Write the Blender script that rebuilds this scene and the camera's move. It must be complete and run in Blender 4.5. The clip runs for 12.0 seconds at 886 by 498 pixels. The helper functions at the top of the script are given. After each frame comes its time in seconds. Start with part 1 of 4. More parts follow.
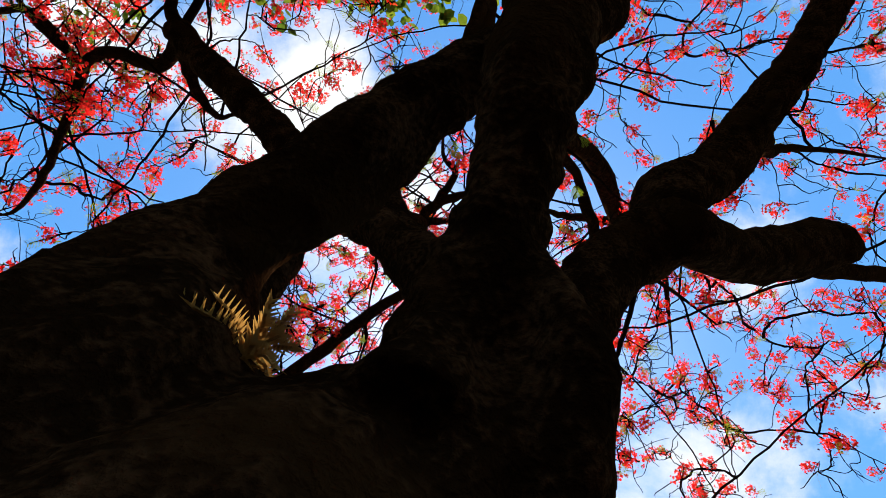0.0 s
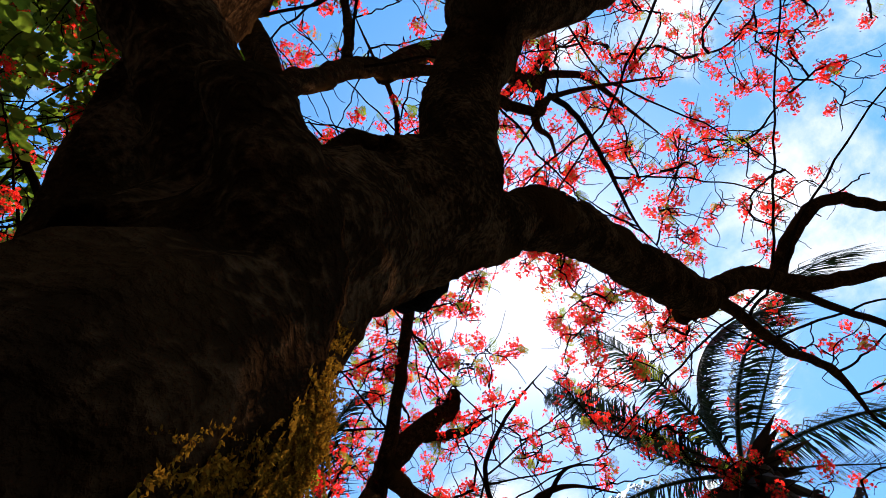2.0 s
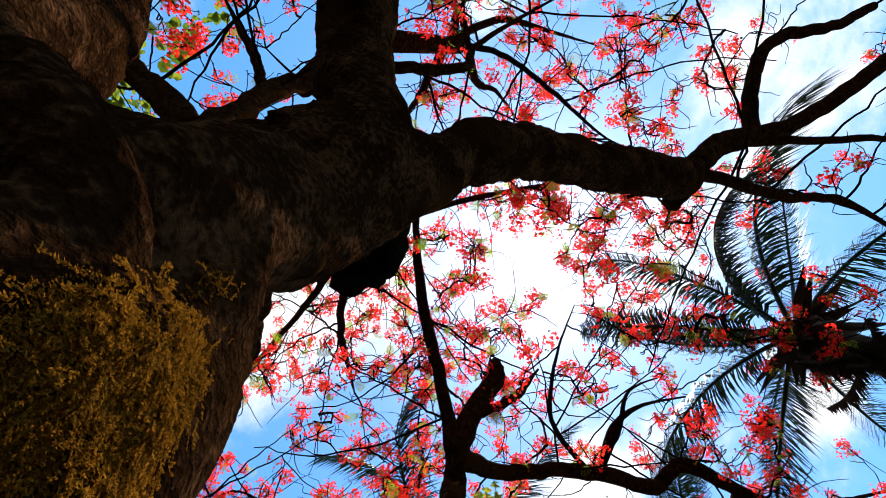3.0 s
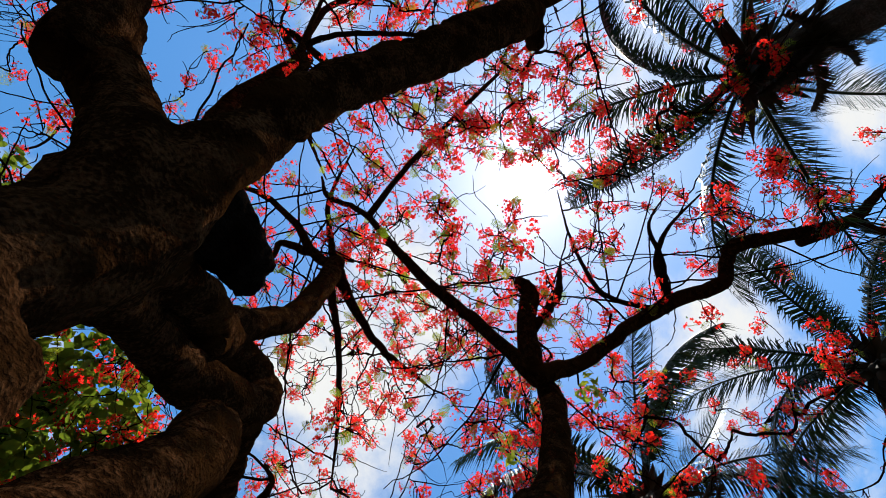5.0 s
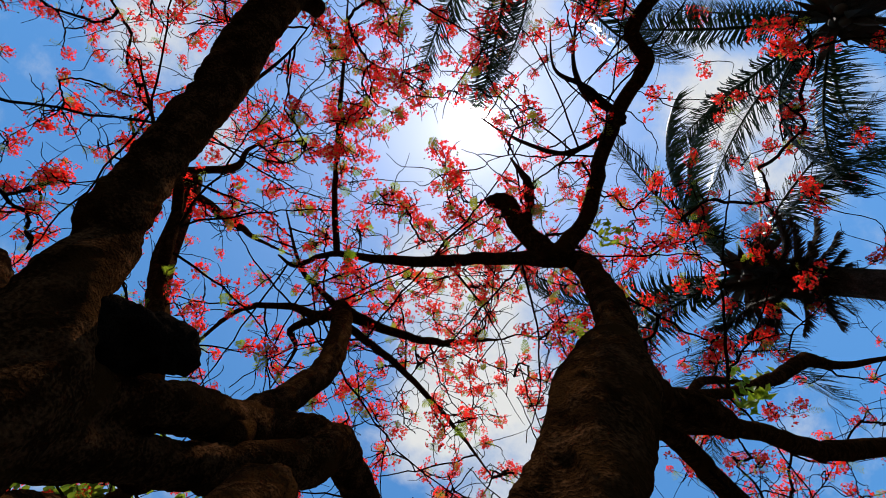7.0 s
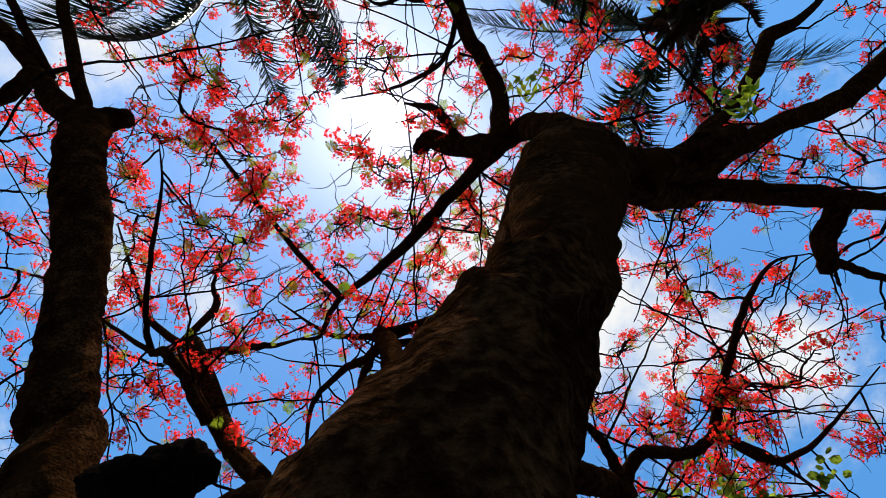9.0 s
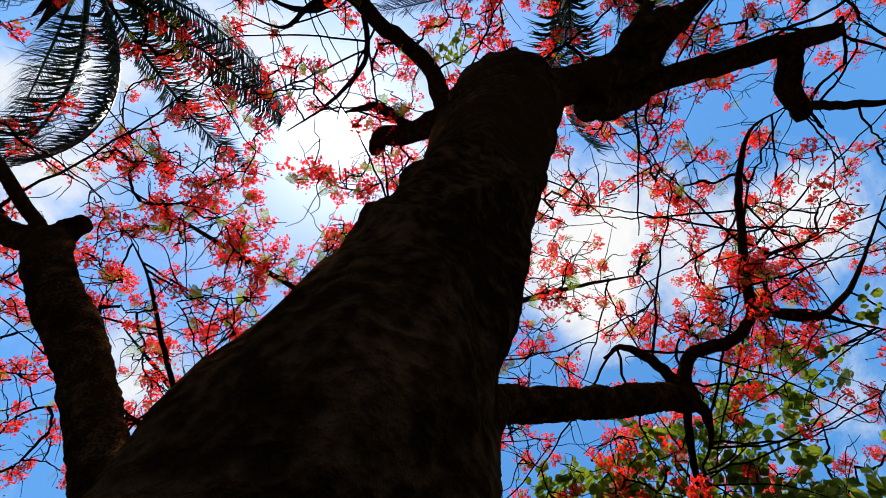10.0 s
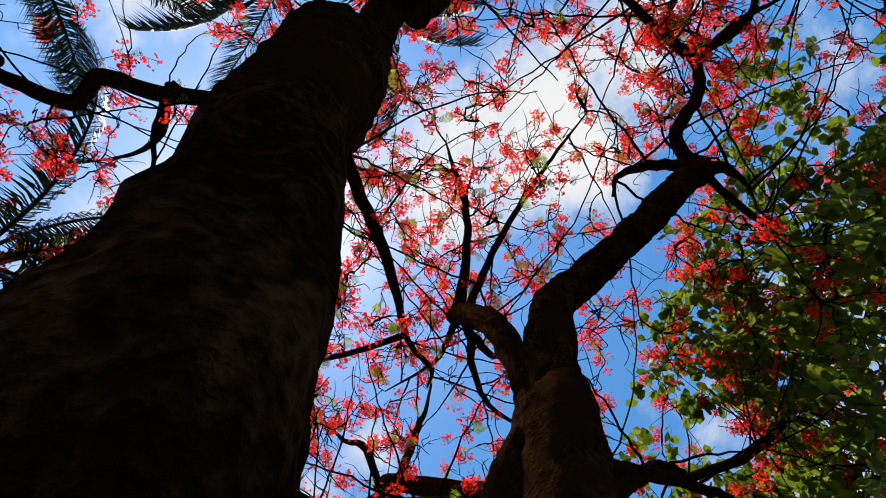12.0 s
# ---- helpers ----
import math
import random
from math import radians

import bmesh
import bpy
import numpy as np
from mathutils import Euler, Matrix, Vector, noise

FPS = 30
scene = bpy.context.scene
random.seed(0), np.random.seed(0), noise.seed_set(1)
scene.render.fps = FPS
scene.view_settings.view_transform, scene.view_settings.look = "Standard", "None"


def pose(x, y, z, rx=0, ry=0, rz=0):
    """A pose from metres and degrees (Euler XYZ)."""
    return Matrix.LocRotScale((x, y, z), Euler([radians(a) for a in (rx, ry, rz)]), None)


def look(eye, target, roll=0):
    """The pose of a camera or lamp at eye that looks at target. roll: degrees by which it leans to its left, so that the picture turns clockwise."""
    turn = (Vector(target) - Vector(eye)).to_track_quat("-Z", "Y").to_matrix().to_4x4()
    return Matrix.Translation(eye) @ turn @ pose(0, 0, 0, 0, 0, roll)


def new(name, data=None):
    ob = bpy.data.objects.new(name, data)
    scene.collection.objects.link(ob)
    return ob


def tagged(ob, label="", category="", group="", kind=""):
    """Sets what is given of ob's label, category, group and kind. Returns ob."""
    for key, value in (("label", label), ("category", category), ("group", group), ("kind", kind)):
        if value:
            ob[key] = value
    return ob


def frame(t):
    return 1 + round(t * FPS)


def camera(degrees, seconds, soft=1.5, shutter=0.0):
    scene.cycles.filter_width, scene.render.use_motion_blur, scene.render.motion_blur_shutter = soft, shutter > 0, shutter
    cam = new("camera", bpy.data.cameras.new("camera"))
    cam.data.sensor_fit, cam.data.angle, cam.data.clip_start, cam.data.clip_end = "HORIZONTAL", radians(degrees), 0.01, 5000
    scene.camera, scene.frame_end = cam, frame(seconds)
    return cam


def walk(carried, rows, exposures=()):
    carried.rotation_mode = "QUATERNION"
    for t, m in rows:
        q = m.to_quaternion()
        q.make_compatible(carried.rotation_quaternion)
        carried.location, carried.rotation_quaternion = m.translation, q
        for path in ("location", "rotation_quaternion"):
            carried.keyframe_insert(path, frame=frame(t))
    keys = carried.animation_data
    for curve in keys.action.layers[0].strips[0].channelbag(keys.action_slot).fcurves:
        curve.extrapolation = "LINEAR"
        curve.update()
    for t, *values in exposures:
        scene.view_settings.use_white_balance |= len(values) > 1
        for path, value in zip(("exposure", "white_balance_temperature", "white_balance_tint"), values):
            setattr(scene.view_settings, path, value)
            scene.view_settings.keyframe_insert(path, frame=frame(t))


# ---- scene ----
# camera: carried round the trunk at head height, looking up
cam = camera(87.0, 12.0, soft=0.95)


def upward(x, y, z, fx, fy, heading):
    """Camera pose: looks along (fx, fy, 1); heading is the compass angle of the picture's right side."""
    back = -Vector((fx, fy, 1)).normalized()
    right = Vector((math.cos(radians(heading)), math.sin(radians(heading)), 0))
    right = (right - back * right.dot(back)).normalized()
    up = back.cross(right)
    m = Matrix((right, up, back)).transposed().to_4x4()
    return Matrix.Translation((x, y, z)) @ m


# the clip's camera opens and closes a little: seconds, stops
EXPOSURES = [(0.0, 0.9), (1.0, 1.0), (2.0, 1.1), (3.2, 1.2), (4.8, 0.7), (5.5, 0.48), (7.2, 0.4), (8.8, 0.65), (10.0, 0.7), (12.0, 0.6)]

ROWS = [
    (0.0, 0.000, 0.000, 1.500, -0.0002, 0.0002, -0.01),
    (0.5, 0.070, 0.074, 1.493, -0.0040, 0.0079, 11.16),
    (1.0, 0.117, 0.151, 1.503, -0.0072, 0.0135, 22.27),
    (1.5, 0.149, 0.261, 1.528, -0.0104, 0.0181, 34.19),
    (2.0, 0.196, 0.364, 1.544, -0.0227, 0.0219, 46.51),
    (2.5, 0.203, 0.466, 1.549, -0.0340, 0.0244, 58.35),
    (3.0, 0.178, 0.569, 1.558, -0.0438, 0.0250, 68.02),
    (5.0, -0.090, 1.089, 1.448, -0.0686, -0.0047, 106.22),
    (5.5, -0.205, 1.156, 1.443, -0.0712, -0.0134, 115.84),
    (6.0, -0.329, 1.215, 1.428, -0.0711, -0.0235, 126.28),
    (6.5, -0.474, 1.281, 1.407, -0.0685, -0.0346, 137.18),
    (7.0, -0.633, 1.312, 1.393, -0.0620, -0.0445, 148.33),
    (9.0, -1.045, 1.070, 1.546, -0.0397, -0.0789, 191.62),
    (9.5, -1.094, 1.025, 1.562, -0.0349, -0.0879, 202.11),
    (10.0, -1.124, 0.968, 1.564, -0.0275, -0.0969, 212.53),
    (10.5, -1.133, 0.908, 1.571, -0.0180, -0.1042, 222.65),
    (11.0, -1.141, 0.865, 1.567, -0.0084, -0.1113, 232.69),
    (11.5, -1.146, 0.826, 1.572, 0.0007, -0.1175, 243.47),
    (12.0, -1.141, 0.777, 1.576, 0.0116, -0.1209, 255.28),
]
walk(cam, [(t, upward(x, y, z, fx, fy, h)) for t, x, y, z, fx, fy, h in ROWS], EXPOSURES)

SKY, SUN_POWER = 0.1, 5.0
SKY_SAT, SKY_VALUE = 1.27, 1.48
CLOUD_SHIFT, CLOUD_RANGE = (3.1, 1.7, 0.0), (0.5, 0.81)
CLOUD_WHITE = (5.9, 5.95, 5.9, 1)
BLOSSOMS, GREEN_SPRAYS = 1950, 760
MOSS_BOX, MOSS_CHAINS = (1.6, 2.5, -0.16, -0.2), 22000
LONG_TWIGS = 180

# world: deep blue midday sky with broken cloud, sun high behind the canopy
SUN = Vector((0.024, 0.211, 0.977)).normalized()
world = bpy.data.worlds.new("sky")
scene.world = world
world.use_nodes = True
wn, wl = world.node_tree.nodes, world.node_tree.links
wn.clear()


def wnode(kind, **kw):
    n = wn.new(kind)
    for k, v in kw.items():
        if k in n.inputs:
            n.inputs[k].default_value = v
    return n


sky = wn.new("ShaderNodeTexSky")
sky.sky_type, sky.sun_disc = "NISHITA", False
sky.sun_elevation, sky.sun_rotation = math.asin(SUN.z), math.atan2(SUN.x, SUN.y)
sky.dust_density, sky.ozone_density, sky.air_density = 0.4, 3.0, 1.0
hue = wnode("ShaderNodeHueSaturation", Hue=0.493, Saturation=SKY_SAT, Value=SKY_VALUE)
wl.new(sky.outputs[0], hue.inputs["Color"])
tc = wn.new("ShaderNodeTexCoord")
sep = wn.new("ShaderNodeSeparateXYZ")
wl.new(tc.outputs["Generated"], sep.inputs[0])
zmax = wn.new("ShaderNodeMath"); zmax.operation = "MAXIMUM"; zmax.inputs[1].default_value = 0.12
wl.new(sep.outputs["Z"], zmax.inputs[0])
divide = wn.new("ShaderNodeVectorMath"); divide.operation = "DIVIDE"
spread = wn.new("ShaderNodeCombineXYZ")
for i in range(3):
    wl.new(zmax.outputs[0], spread.inputs[i])
wl.new(tc.outputs["Generated"], divide.inputs[0])
wl.new(spread.outputs[0], divide.inputs[1])
shift = wn.new("ShaderNodeMapping")
shift.inputs["Location"].default_value = CLOUD_SHIFT
wl.new(divide.outputs[0], shift.inputs["Vector"])
big = wnode("ShaderNodeTexNoise", Scale=3.2, Detail=9.0, Roughness=0.58, Distortion=0.3)
wl.new(shift.outputs[0], big.inputs["Vector"])
fine = wnode("ShaderNodeTexNoise", Scale=9.0, Detail=6.0, Roughness=0.65)
wl.new(shift.outputs[0], fine.inputs["Vector"])
blend = wn.new("ShaderNodeMix"); blend.data_type = "FLOAT"; blend.inputs[0].default_value = 0.3
wl.new(big.outputs[0], blend.inputs[2]); wl.new(fine.outputs[0], blend.inputs[3])
# banks of cloud and blue gaps between them: where in the sky (x and y per unit of height) and how wide
BANKS = [(-0.04, 0.93, 0.09), (-0.65, 0.48, 0.11), (0.46, -0.08, 0.10), (-0.80, -0.46, 0.17), (-0.24, -0.37, 0.15), (0.66, 0.08, 0.14),
         (-0.38, 0.47, 0.19), (-0.22, -0.06, 0.24), (0.56, 0.51, 0.27), (-0.50, -0.34, 0.22), (0.08, 0.42, 0.18), (-1.3, 0.9, 0.5), (1.4, -0.6, 0.6), (0.2, -1.5, 0.6)]
GAPS = [(0.43, 0.73, 0.07), (-0.85, 0.59, 0.07), (0.50, -0.71, 0.06), (-0.94, 0.32, 0.07), (-0.12, 0.52, 0.10), (0.29, -0.12, 0.16), (-0.48, -0.02, 0.14),
        (-0.66, -0.24, 0.13), (-0.30, 0.28, 0.17), (0.02, -0.45, 0.20), (0.61, 0.21, 0.18), (0.83, -0.24, 0.2), (0.22, 0.16, 0.22), (0.46, -0.44, 0.25)]
bank = blend.outputs[0]
for bx, by, bw, lift in [(*q, 0.2) for q in BANKS] + [(*q, -0.13) for q in GAPS]:
    away = wn.new("ShaderNodeVectorMath"); away.operation = "DISTANCE"
    away.inputs[1].default_value = (bx, by, 1)
    wl.new(divide.outputs[0], away.inputs[0])
    soft = wn.new("ShaderNodeMapRange"); soft.interpolation_type = "SMOOTHERSTEP"
    soft.inputs["From Min"].default_value, soft.inputs["From Max"].default_value = 0.0, bw * 1.7
    soft.inputs["To Min"].default_value, soft.inputs["To Max"].default_value = lift, 0.0
    wl.new(away.outputs["Value"], soft.inputs["Value"])
    both = wn.new("ShaderNodeMath"); both.operation = "ADD"
    wl.new(bank, both.inputs[0]); wl.new(soft.outputs[0], both.inputs[1])
    bank = both.outputs[0]
cloud = wn.new("ShaderNodeMapRange")
cloud.inputs["From Min"].default_value, cloud.inputs["From Max"].default_value = CLOUD_RANGE[0], CLOUD_RANGE[1]
cloud.interpolation_type = "SMOOTHSTEP"
wl.new(bank, cloud.inputs["Value"])
mixc = wn.new("ShaderNodeMix"); mixc.data_type = "RGBA"
mixc.inputs[7].default_value = CLOUD_WHITE
wl.new(cloud.outputs[0], mixc.inputs[0])
wl.new(hue.outputs[0], mixc.inputs[6])
# sun disc and bloom round it, painted into the sky colour
dot = wn.new("ShaderNodeVectorMath"); dot.operation = "DOT_PRODUCT"
dot.inputs[1].default_value = SUN
wl.new(tc.outputs["Generated"], dot.inputs[0])
dmax = wn.new("ShaderNodeMath"); dmax.operation = "MAXIMUM"; dmax.inputs[1].default_value = 0.0
wl.new(dot.outputs["Value"], dmax.inputs[0])
glow = None
for power, gain in ((3800.0, 300.0), (600.0, 2.5), (60.0, 0.35)):
    p = wn.new("ShaderNodeMath"); p.operation = "POWER"; p.inputs[1].default_value = power
    wl.new(dmax.outputs[0], p.inputs[0])
    g = wn.new("ShaderNodeMath"); g.operation = "MULTIPLY"; g.inputs[1].default_value = gain
    wl.new(p.outputs[0], g.inputs[0])
    if glow is None:
        glow = g
    else:
        s = wn.new("ShaderNodeMath"); s.operation = "ADD"
        wl.new(glow.outputs[0], s.inputs[0]); wl.new(g.outputs[0], s.inputs[1])
        glow = s
warm = wn.new("ShaderNodeMix"); warm.data_type = "RGBA"; warm.blend_type = "MULTIPLY"; warm.inputs[0].default_value = 1.0
wl.new(glow.outputs[0], warm.inputs[6]); warm.inputs[7].default_value = (1, 0.97, 0.9, 1)
addg = wn.new("ShaderNodeMix"); addg.data_type = "RGBA"; addg.blend_type = "ADD"; addg.inputs[0].default_value = 1.0
wl.new(mixc.outputs[2], addg.inputs[6]); wl.new(warm.outputs[2], addg.inputs[7])
bg = wnode("ShaderNodeBackground", Strength=SKY)
wl.new(addg.outputs[2], bg.inputs["Color"])
wout = wn.new("ShaderNodeOutputWorld")
wl.new(bg.outputs[0], wout.inputs[0])

sun_data = bpy.data.lights.new("sun", "SUN")
sun_data.energy, sun_data.angle, sun_data.color = SUN_POWER, radians(0.53), (1.0, 0.95, 0.86)
sun_lamp = new("sun", sun_data)
sun_lamp.matrix_world = look((0, 0, 30), Vector((0, 0, 30)) - SUN)


# ---- materials ----
def material(name):
    m = bpy.data.materials.new(name)
    m.use_nodes = True
    nt = m.node_tree
    return m, nt.nodes, nt.links, nt.nodes["Principled BSDF"]


def ramp(nodes, stops):
    r = nodes.new("ShaderNodeValToRGB")
    while len(r.color_ramp.elements) < len(stops):
        r.color_ramp.elements.new(0.5)
    for e, (p, c) in zip(r.color_ramp.elements, stops):
        e.position, e.color = p, (*c, 1)
    return r


def bark(name, dark, mid, light, moss=None, scale=1.0, rough=0.75, bump=1.0, gloss=0.0, pits=45):
    m, n, l, b = material(name)
    tex = n.new("ShaderNodeTexCoord")
    stretch = n.new("ShaderNodeMapping")
    stretch.inputs["Scale"].default_value = (1, 1, 0.75)
    l.new(tex.outputs["Object"], stretch.inputs["Vector"])
    a = n.new("ShaderNodeTexNoise"); a.inputs["Scale"].default_value = 7 * scale; a.inputs["Detail"].default_value = 8; a.inputs["Roughness"].default_value = 0.65
    l.new(stretch.outputs[0], a.inputs["Vector"])
    fine_n = n.new("ShaderNodeTexNoise"); fine_n.inputs["Scale"].default_value = pits * scale; fine_n.inputs["Detail"].default_value = 6
    l.new(tex.outputs["Object"], fine_n.inputs["Vector"])
    crack = n.new("ShaderNodeTexNoise"); crack.noise_type = "RIDGED_MULTIFRACTAL"; crack.inputs["Scale"].default_value = 11 * scale; crack.inputs["Detail"].default_value = 5
    crack.inputs["Distortion"].default_value = 0.6
    l.new(stretch.outputs[0], crack.inputs["Vector"])
    r = ramp(n, [(0.3, dark), (0.48, mid), (0.7, light)])
    grain = n.new("ShaderNodeMix"); grain.data_type = "FLOAT"; grain.inputs[0].default_value = 0.4
    l.new(a.outputs[0], grain.inputs[2]); l.new(fine_n.outputs[0], grain.inputs[3])
    l.new(grain.outputs[0], r.inputs[0])
    col = r.outputs[0]
    if moss:
        big_n = n.new("ShaderNodeTexNoise"); big_n.inputs["Scale"].default_value = 3.2; big_n.inputs["Detail"].default_value = 5
        l.new(tex.outputs["Object"], big_n.inputs["Vector"])
        mr = n.new("ShaderNodeMapRange"); mr.inputs["From Min"].default_value = 0.52; mr.inputs["From Max"].default_value = 0.66
        l.new(big_n.outputs[0], mr.inputs["Value"])
        mm = n.new("ShaderNodeMix"); mm.data_type = "RGBA"; mm.inputs[7].default_value = (*moss, 1)
        l.new(mr.outputs[0], mm.inputs[0]); l.new(col, mm.inputs[6])
        col = mm.outputs[2]
    l.new(col, b.inputs["Base Color"])
    b.inputs["Roughness"].default_value = rough
    b.inputs["Specular IOR Level"].default_value = gloss
    cm = n.new("ShaderNodeMapRange"); cm.inputs["From Max"].default_value = 1.6
    l.new(crack.outputs[0], cm.inputs["Value"])
    h = n.new("ShaderNodeMath"); h.operation = "MULTIPLY_ADD"; h.inputs[1].default_value = 0.5
    l.new(cm.outputs[0], h.inputs[0]); l.new(fine_n.outputs[0], h.inputs[2])
    h2 = n.new("ShaderNodeMath"); h2.operation = "ADD"
    l.new(h.outputs[0], h2.inputs[0]); l.new(a.outputs[0], h2.inputs[1])
    bp = n.new("ShaderNodeBump"); bp.inputs["Strength"].default_value = bump; bp.inputs["Distance"].default_value = 0.02
    l.new(h2.outputs[0], bp.inputs["Height"])
    l.new(bp.outputs[0], b.inputs["Normal"])
    return m


def leafy(name, c1, c2, translucent=0.5, rough=0.5, island=False, gloss=0.15):
    """Thin petals and leaves that let light through, each a little different."""
    m, n, l, b = material(name)
    if island:
        geo = n.new("ShaderNodeNewGeometry"); rnd = geo.outputs["Random Per Island"]
    else:
        oi = n.new("ShaderNodeObjectInfo"); rnd = oi.outputs["Random"]
    tex = n.new("ShaderNodeTexCoord")
    nz = n.new("ShaderNodeTexNoise"); nz.inputs["Scale"].default_value = 14.0
    l.new(tex.outputs["Object"], nz.inputs["Vector"])
    ad = n.new("ShaderNodeMath"); ad.operation = "MULTIPLY_ADD"; ad.inputs[1].default_value = 0.6; ad.inputs[2].default_value = -0.1
    l.new(nz.outputs[0], ad.inputs[0])
    ad2 = n.new("ShaderNodeMath"); ad2.operation = "MULTIPLY_ADD"; ad2.inputs[1].default_value = 0.6
    l.new(rnd, ad2.inputs[0]); l.new(ad.outputs[0], ad2.inputs[2])
    r = ramp(n, [(0.1, c1), (0.9, c2)])
    l.new(ad2.outputs[0], r.inputs[0])
    l.new(r.outputs[0], b.inputs["Base Color"])
    b.inputs["Roughness"].default_value = rough
    b.inputs["Specular IOR Level"].default_value = gloss
    t = n.new("ShaderNodeBsdfTranslucent")
    l.new(r.outputs[0], t.inputs["Color"])
    mx = n.new("ShaderNodeMixShader"); mx.inputs[0].default_value = translucent
    l.new(b.outputs[0], mx.inputs[1]); l.new(t.outputs[0], mx.inputs[2])
    l.new(mx.outputs[0], n["Material Output"].inputs["Surface"])
    return m


# trunk bark: the deep shade of its backlit side is put into the colours
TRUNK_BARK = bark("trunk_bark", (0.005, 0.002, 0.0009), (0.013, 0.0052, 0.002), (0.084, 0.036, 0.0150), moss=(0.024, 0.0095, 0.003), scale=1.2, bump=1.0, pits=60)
# limbs and twigs: silhouette darkness against the sky is put into the bark colour
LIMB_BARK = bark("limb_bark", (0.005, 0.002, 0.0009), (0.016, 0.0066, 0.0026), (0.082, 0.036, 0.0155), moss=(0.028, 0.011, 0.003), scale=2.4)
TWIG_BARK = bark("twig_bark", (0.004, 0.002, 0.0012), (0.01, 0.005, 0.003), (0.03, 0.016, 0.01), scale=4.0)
PETAL = leafy("red_petal", (0.8, 0.007, 0.012), (1.0, 0.06, 0.03), 0.75, island=True, gloss=0.03)
DARK_BUD = leafy("dark_bud", (0.05, 0.006, 0.008), (0.16, 0.012, 0.012), 0.25, island=True)
YOUNG_FAR = leafy("young_leaf_massed", (0.13, 0.22, 0.012), (0.4, 0.4, 0.03), 0.55, island=True)
CALYX = leafy("green_bud", (0.16, 0.26, 0.03), (0.35, 0.4, 0.06), 0.3)
YOUNG_LEAF = leafy("young_leaf", (0.13, 0.24, 0.012), (0.4, 0.42, 0.03), 0.55)
GREEN_LEAF = leafy("green_leaf", (0.04, 0.085, 0.007), (0.2, 0.24, 0.018), 0.6, island=True)
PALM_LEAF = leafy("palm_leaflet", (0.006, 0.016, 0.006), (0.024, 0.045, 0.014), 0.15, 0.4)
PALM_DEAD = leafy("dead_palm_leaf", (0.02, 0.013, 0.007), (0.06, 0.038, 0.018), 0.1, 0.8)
PALM_BARK = bark("palm_bark", (0.015, 0.011, 0.008), (0.035, 0.026, 0.019), (0.09, 0.07, 0.055), scale=1.2)
ROTTEN = bark("rotten_wood", (0.002, 0.0015, 0.001), (0.006, 0.004, 0.003), (0.014, 0.009, 0.006), scale=2.5, rough=0.95)
MOSS = leafy("golden_moss", (0.06, 0.023, 0.003), (0.32, 0.135, 0.012), 0.3, 0.9, island=True, gloss=0.0)
FERN = leafy("fern", (0.26, 0.12, 0.025), (0.5, 0.27, 0.07), 0.45)


def soil():
    m, n, l, b = material("soil_and_grass")
    tex = n.new("ShaderNodeTexCoord")
    a = n.new("ShaderNodeTexNoise"); a.inputs["Scale"].default_value = 0.5; a.inputs["Detail"].default_value = 10
    l.new(tex.outputs["Object"], a.inputs["Vector"])
    r = ramp(n, [(0.35, (0.018, 0.011, 0.006)), (0.55, (0.022, 0.016, 0.008)), (0.75, (0.024, 0.027, 0.01))])
    l.new(a.outputs[0], r.inputs[0]); l.new(r.outputs[0], b.inputs["Base Color"])
    b.inputs["Roughness"].default_value = 0.95
    f2 = n.new("ShaderNodeTexNoise"); f2.inputs["Scale"].default_value = 30; f2.inputs["Detail"].default_value = 6
    l.new(tex.outputs["Object"], f2.inputs["Vector"])
    bp = n.new("ShaderNodeBump"); bp.inputs["Strength"].default_value = 0.7; bp.inputs["Distance"].default_value = 0.05
    l.new(f2.outputs[0], bp.inputs["Height"]); l.new(bp.outputs[0], b.inputs["Normal"])
    return m


SOIL = soil()


# ---- mesh helpers ----
def mesh_from(name, verts, faces, mats, mat_index=None, smooth=True):
    me = bpy.data.meshes.new(name)
    me.from_pydata([tuple(v) for v in verts], [], faces)
    for mt in (mats if isinstance(mats, (list, tuple)) else [mats]):
        me.materials.append(mt)
    if mat_index is not None:
        me.polygons.foreach_set("material_index", mat_index)
    if smooth:
        me.polygons.foreach_set("use_smooth", [True] * len(me.polygons))
    me.update()
    return me


def part(name, me, parent, label="", kind="", m=None):
    ob = new(name, me)
    ob.parent = parent
    if m is not None:
        ob.matrix_basis = m
    return tagged(ob, label=label, kind=kind)


def spline(pts, per=6):
    """Catmull-Rom through control points (x, y, z, r)."""
    p = np.array(pts, float)
    if len(p) == 2:
        return np.array([p[0] + (p[1] - p[0]) * k / per for k in range(per + 1)])
    q = np.vstack([2 * p[0] - p[1], p, 2 * p[-1] - p[-2]])
    out = []
    for i in range(1, len(q) - 2):
        a, b, c, d = q[i - 1], q[i], q[i + 1], q[i + 2]
        for k in range(per):
            t = k / per
            out.append(0.5 * (2 * b + (c - a) * t + (2 * a - 5 * b + 4 * c - d) * t * t + (3 * b - a - 3 * c + d) * t ** 3))
    out.append(p[-1])
    out = np.array(out)
    out[:, 3] = np.maximum(out[:, 3], 0.002)
    return out


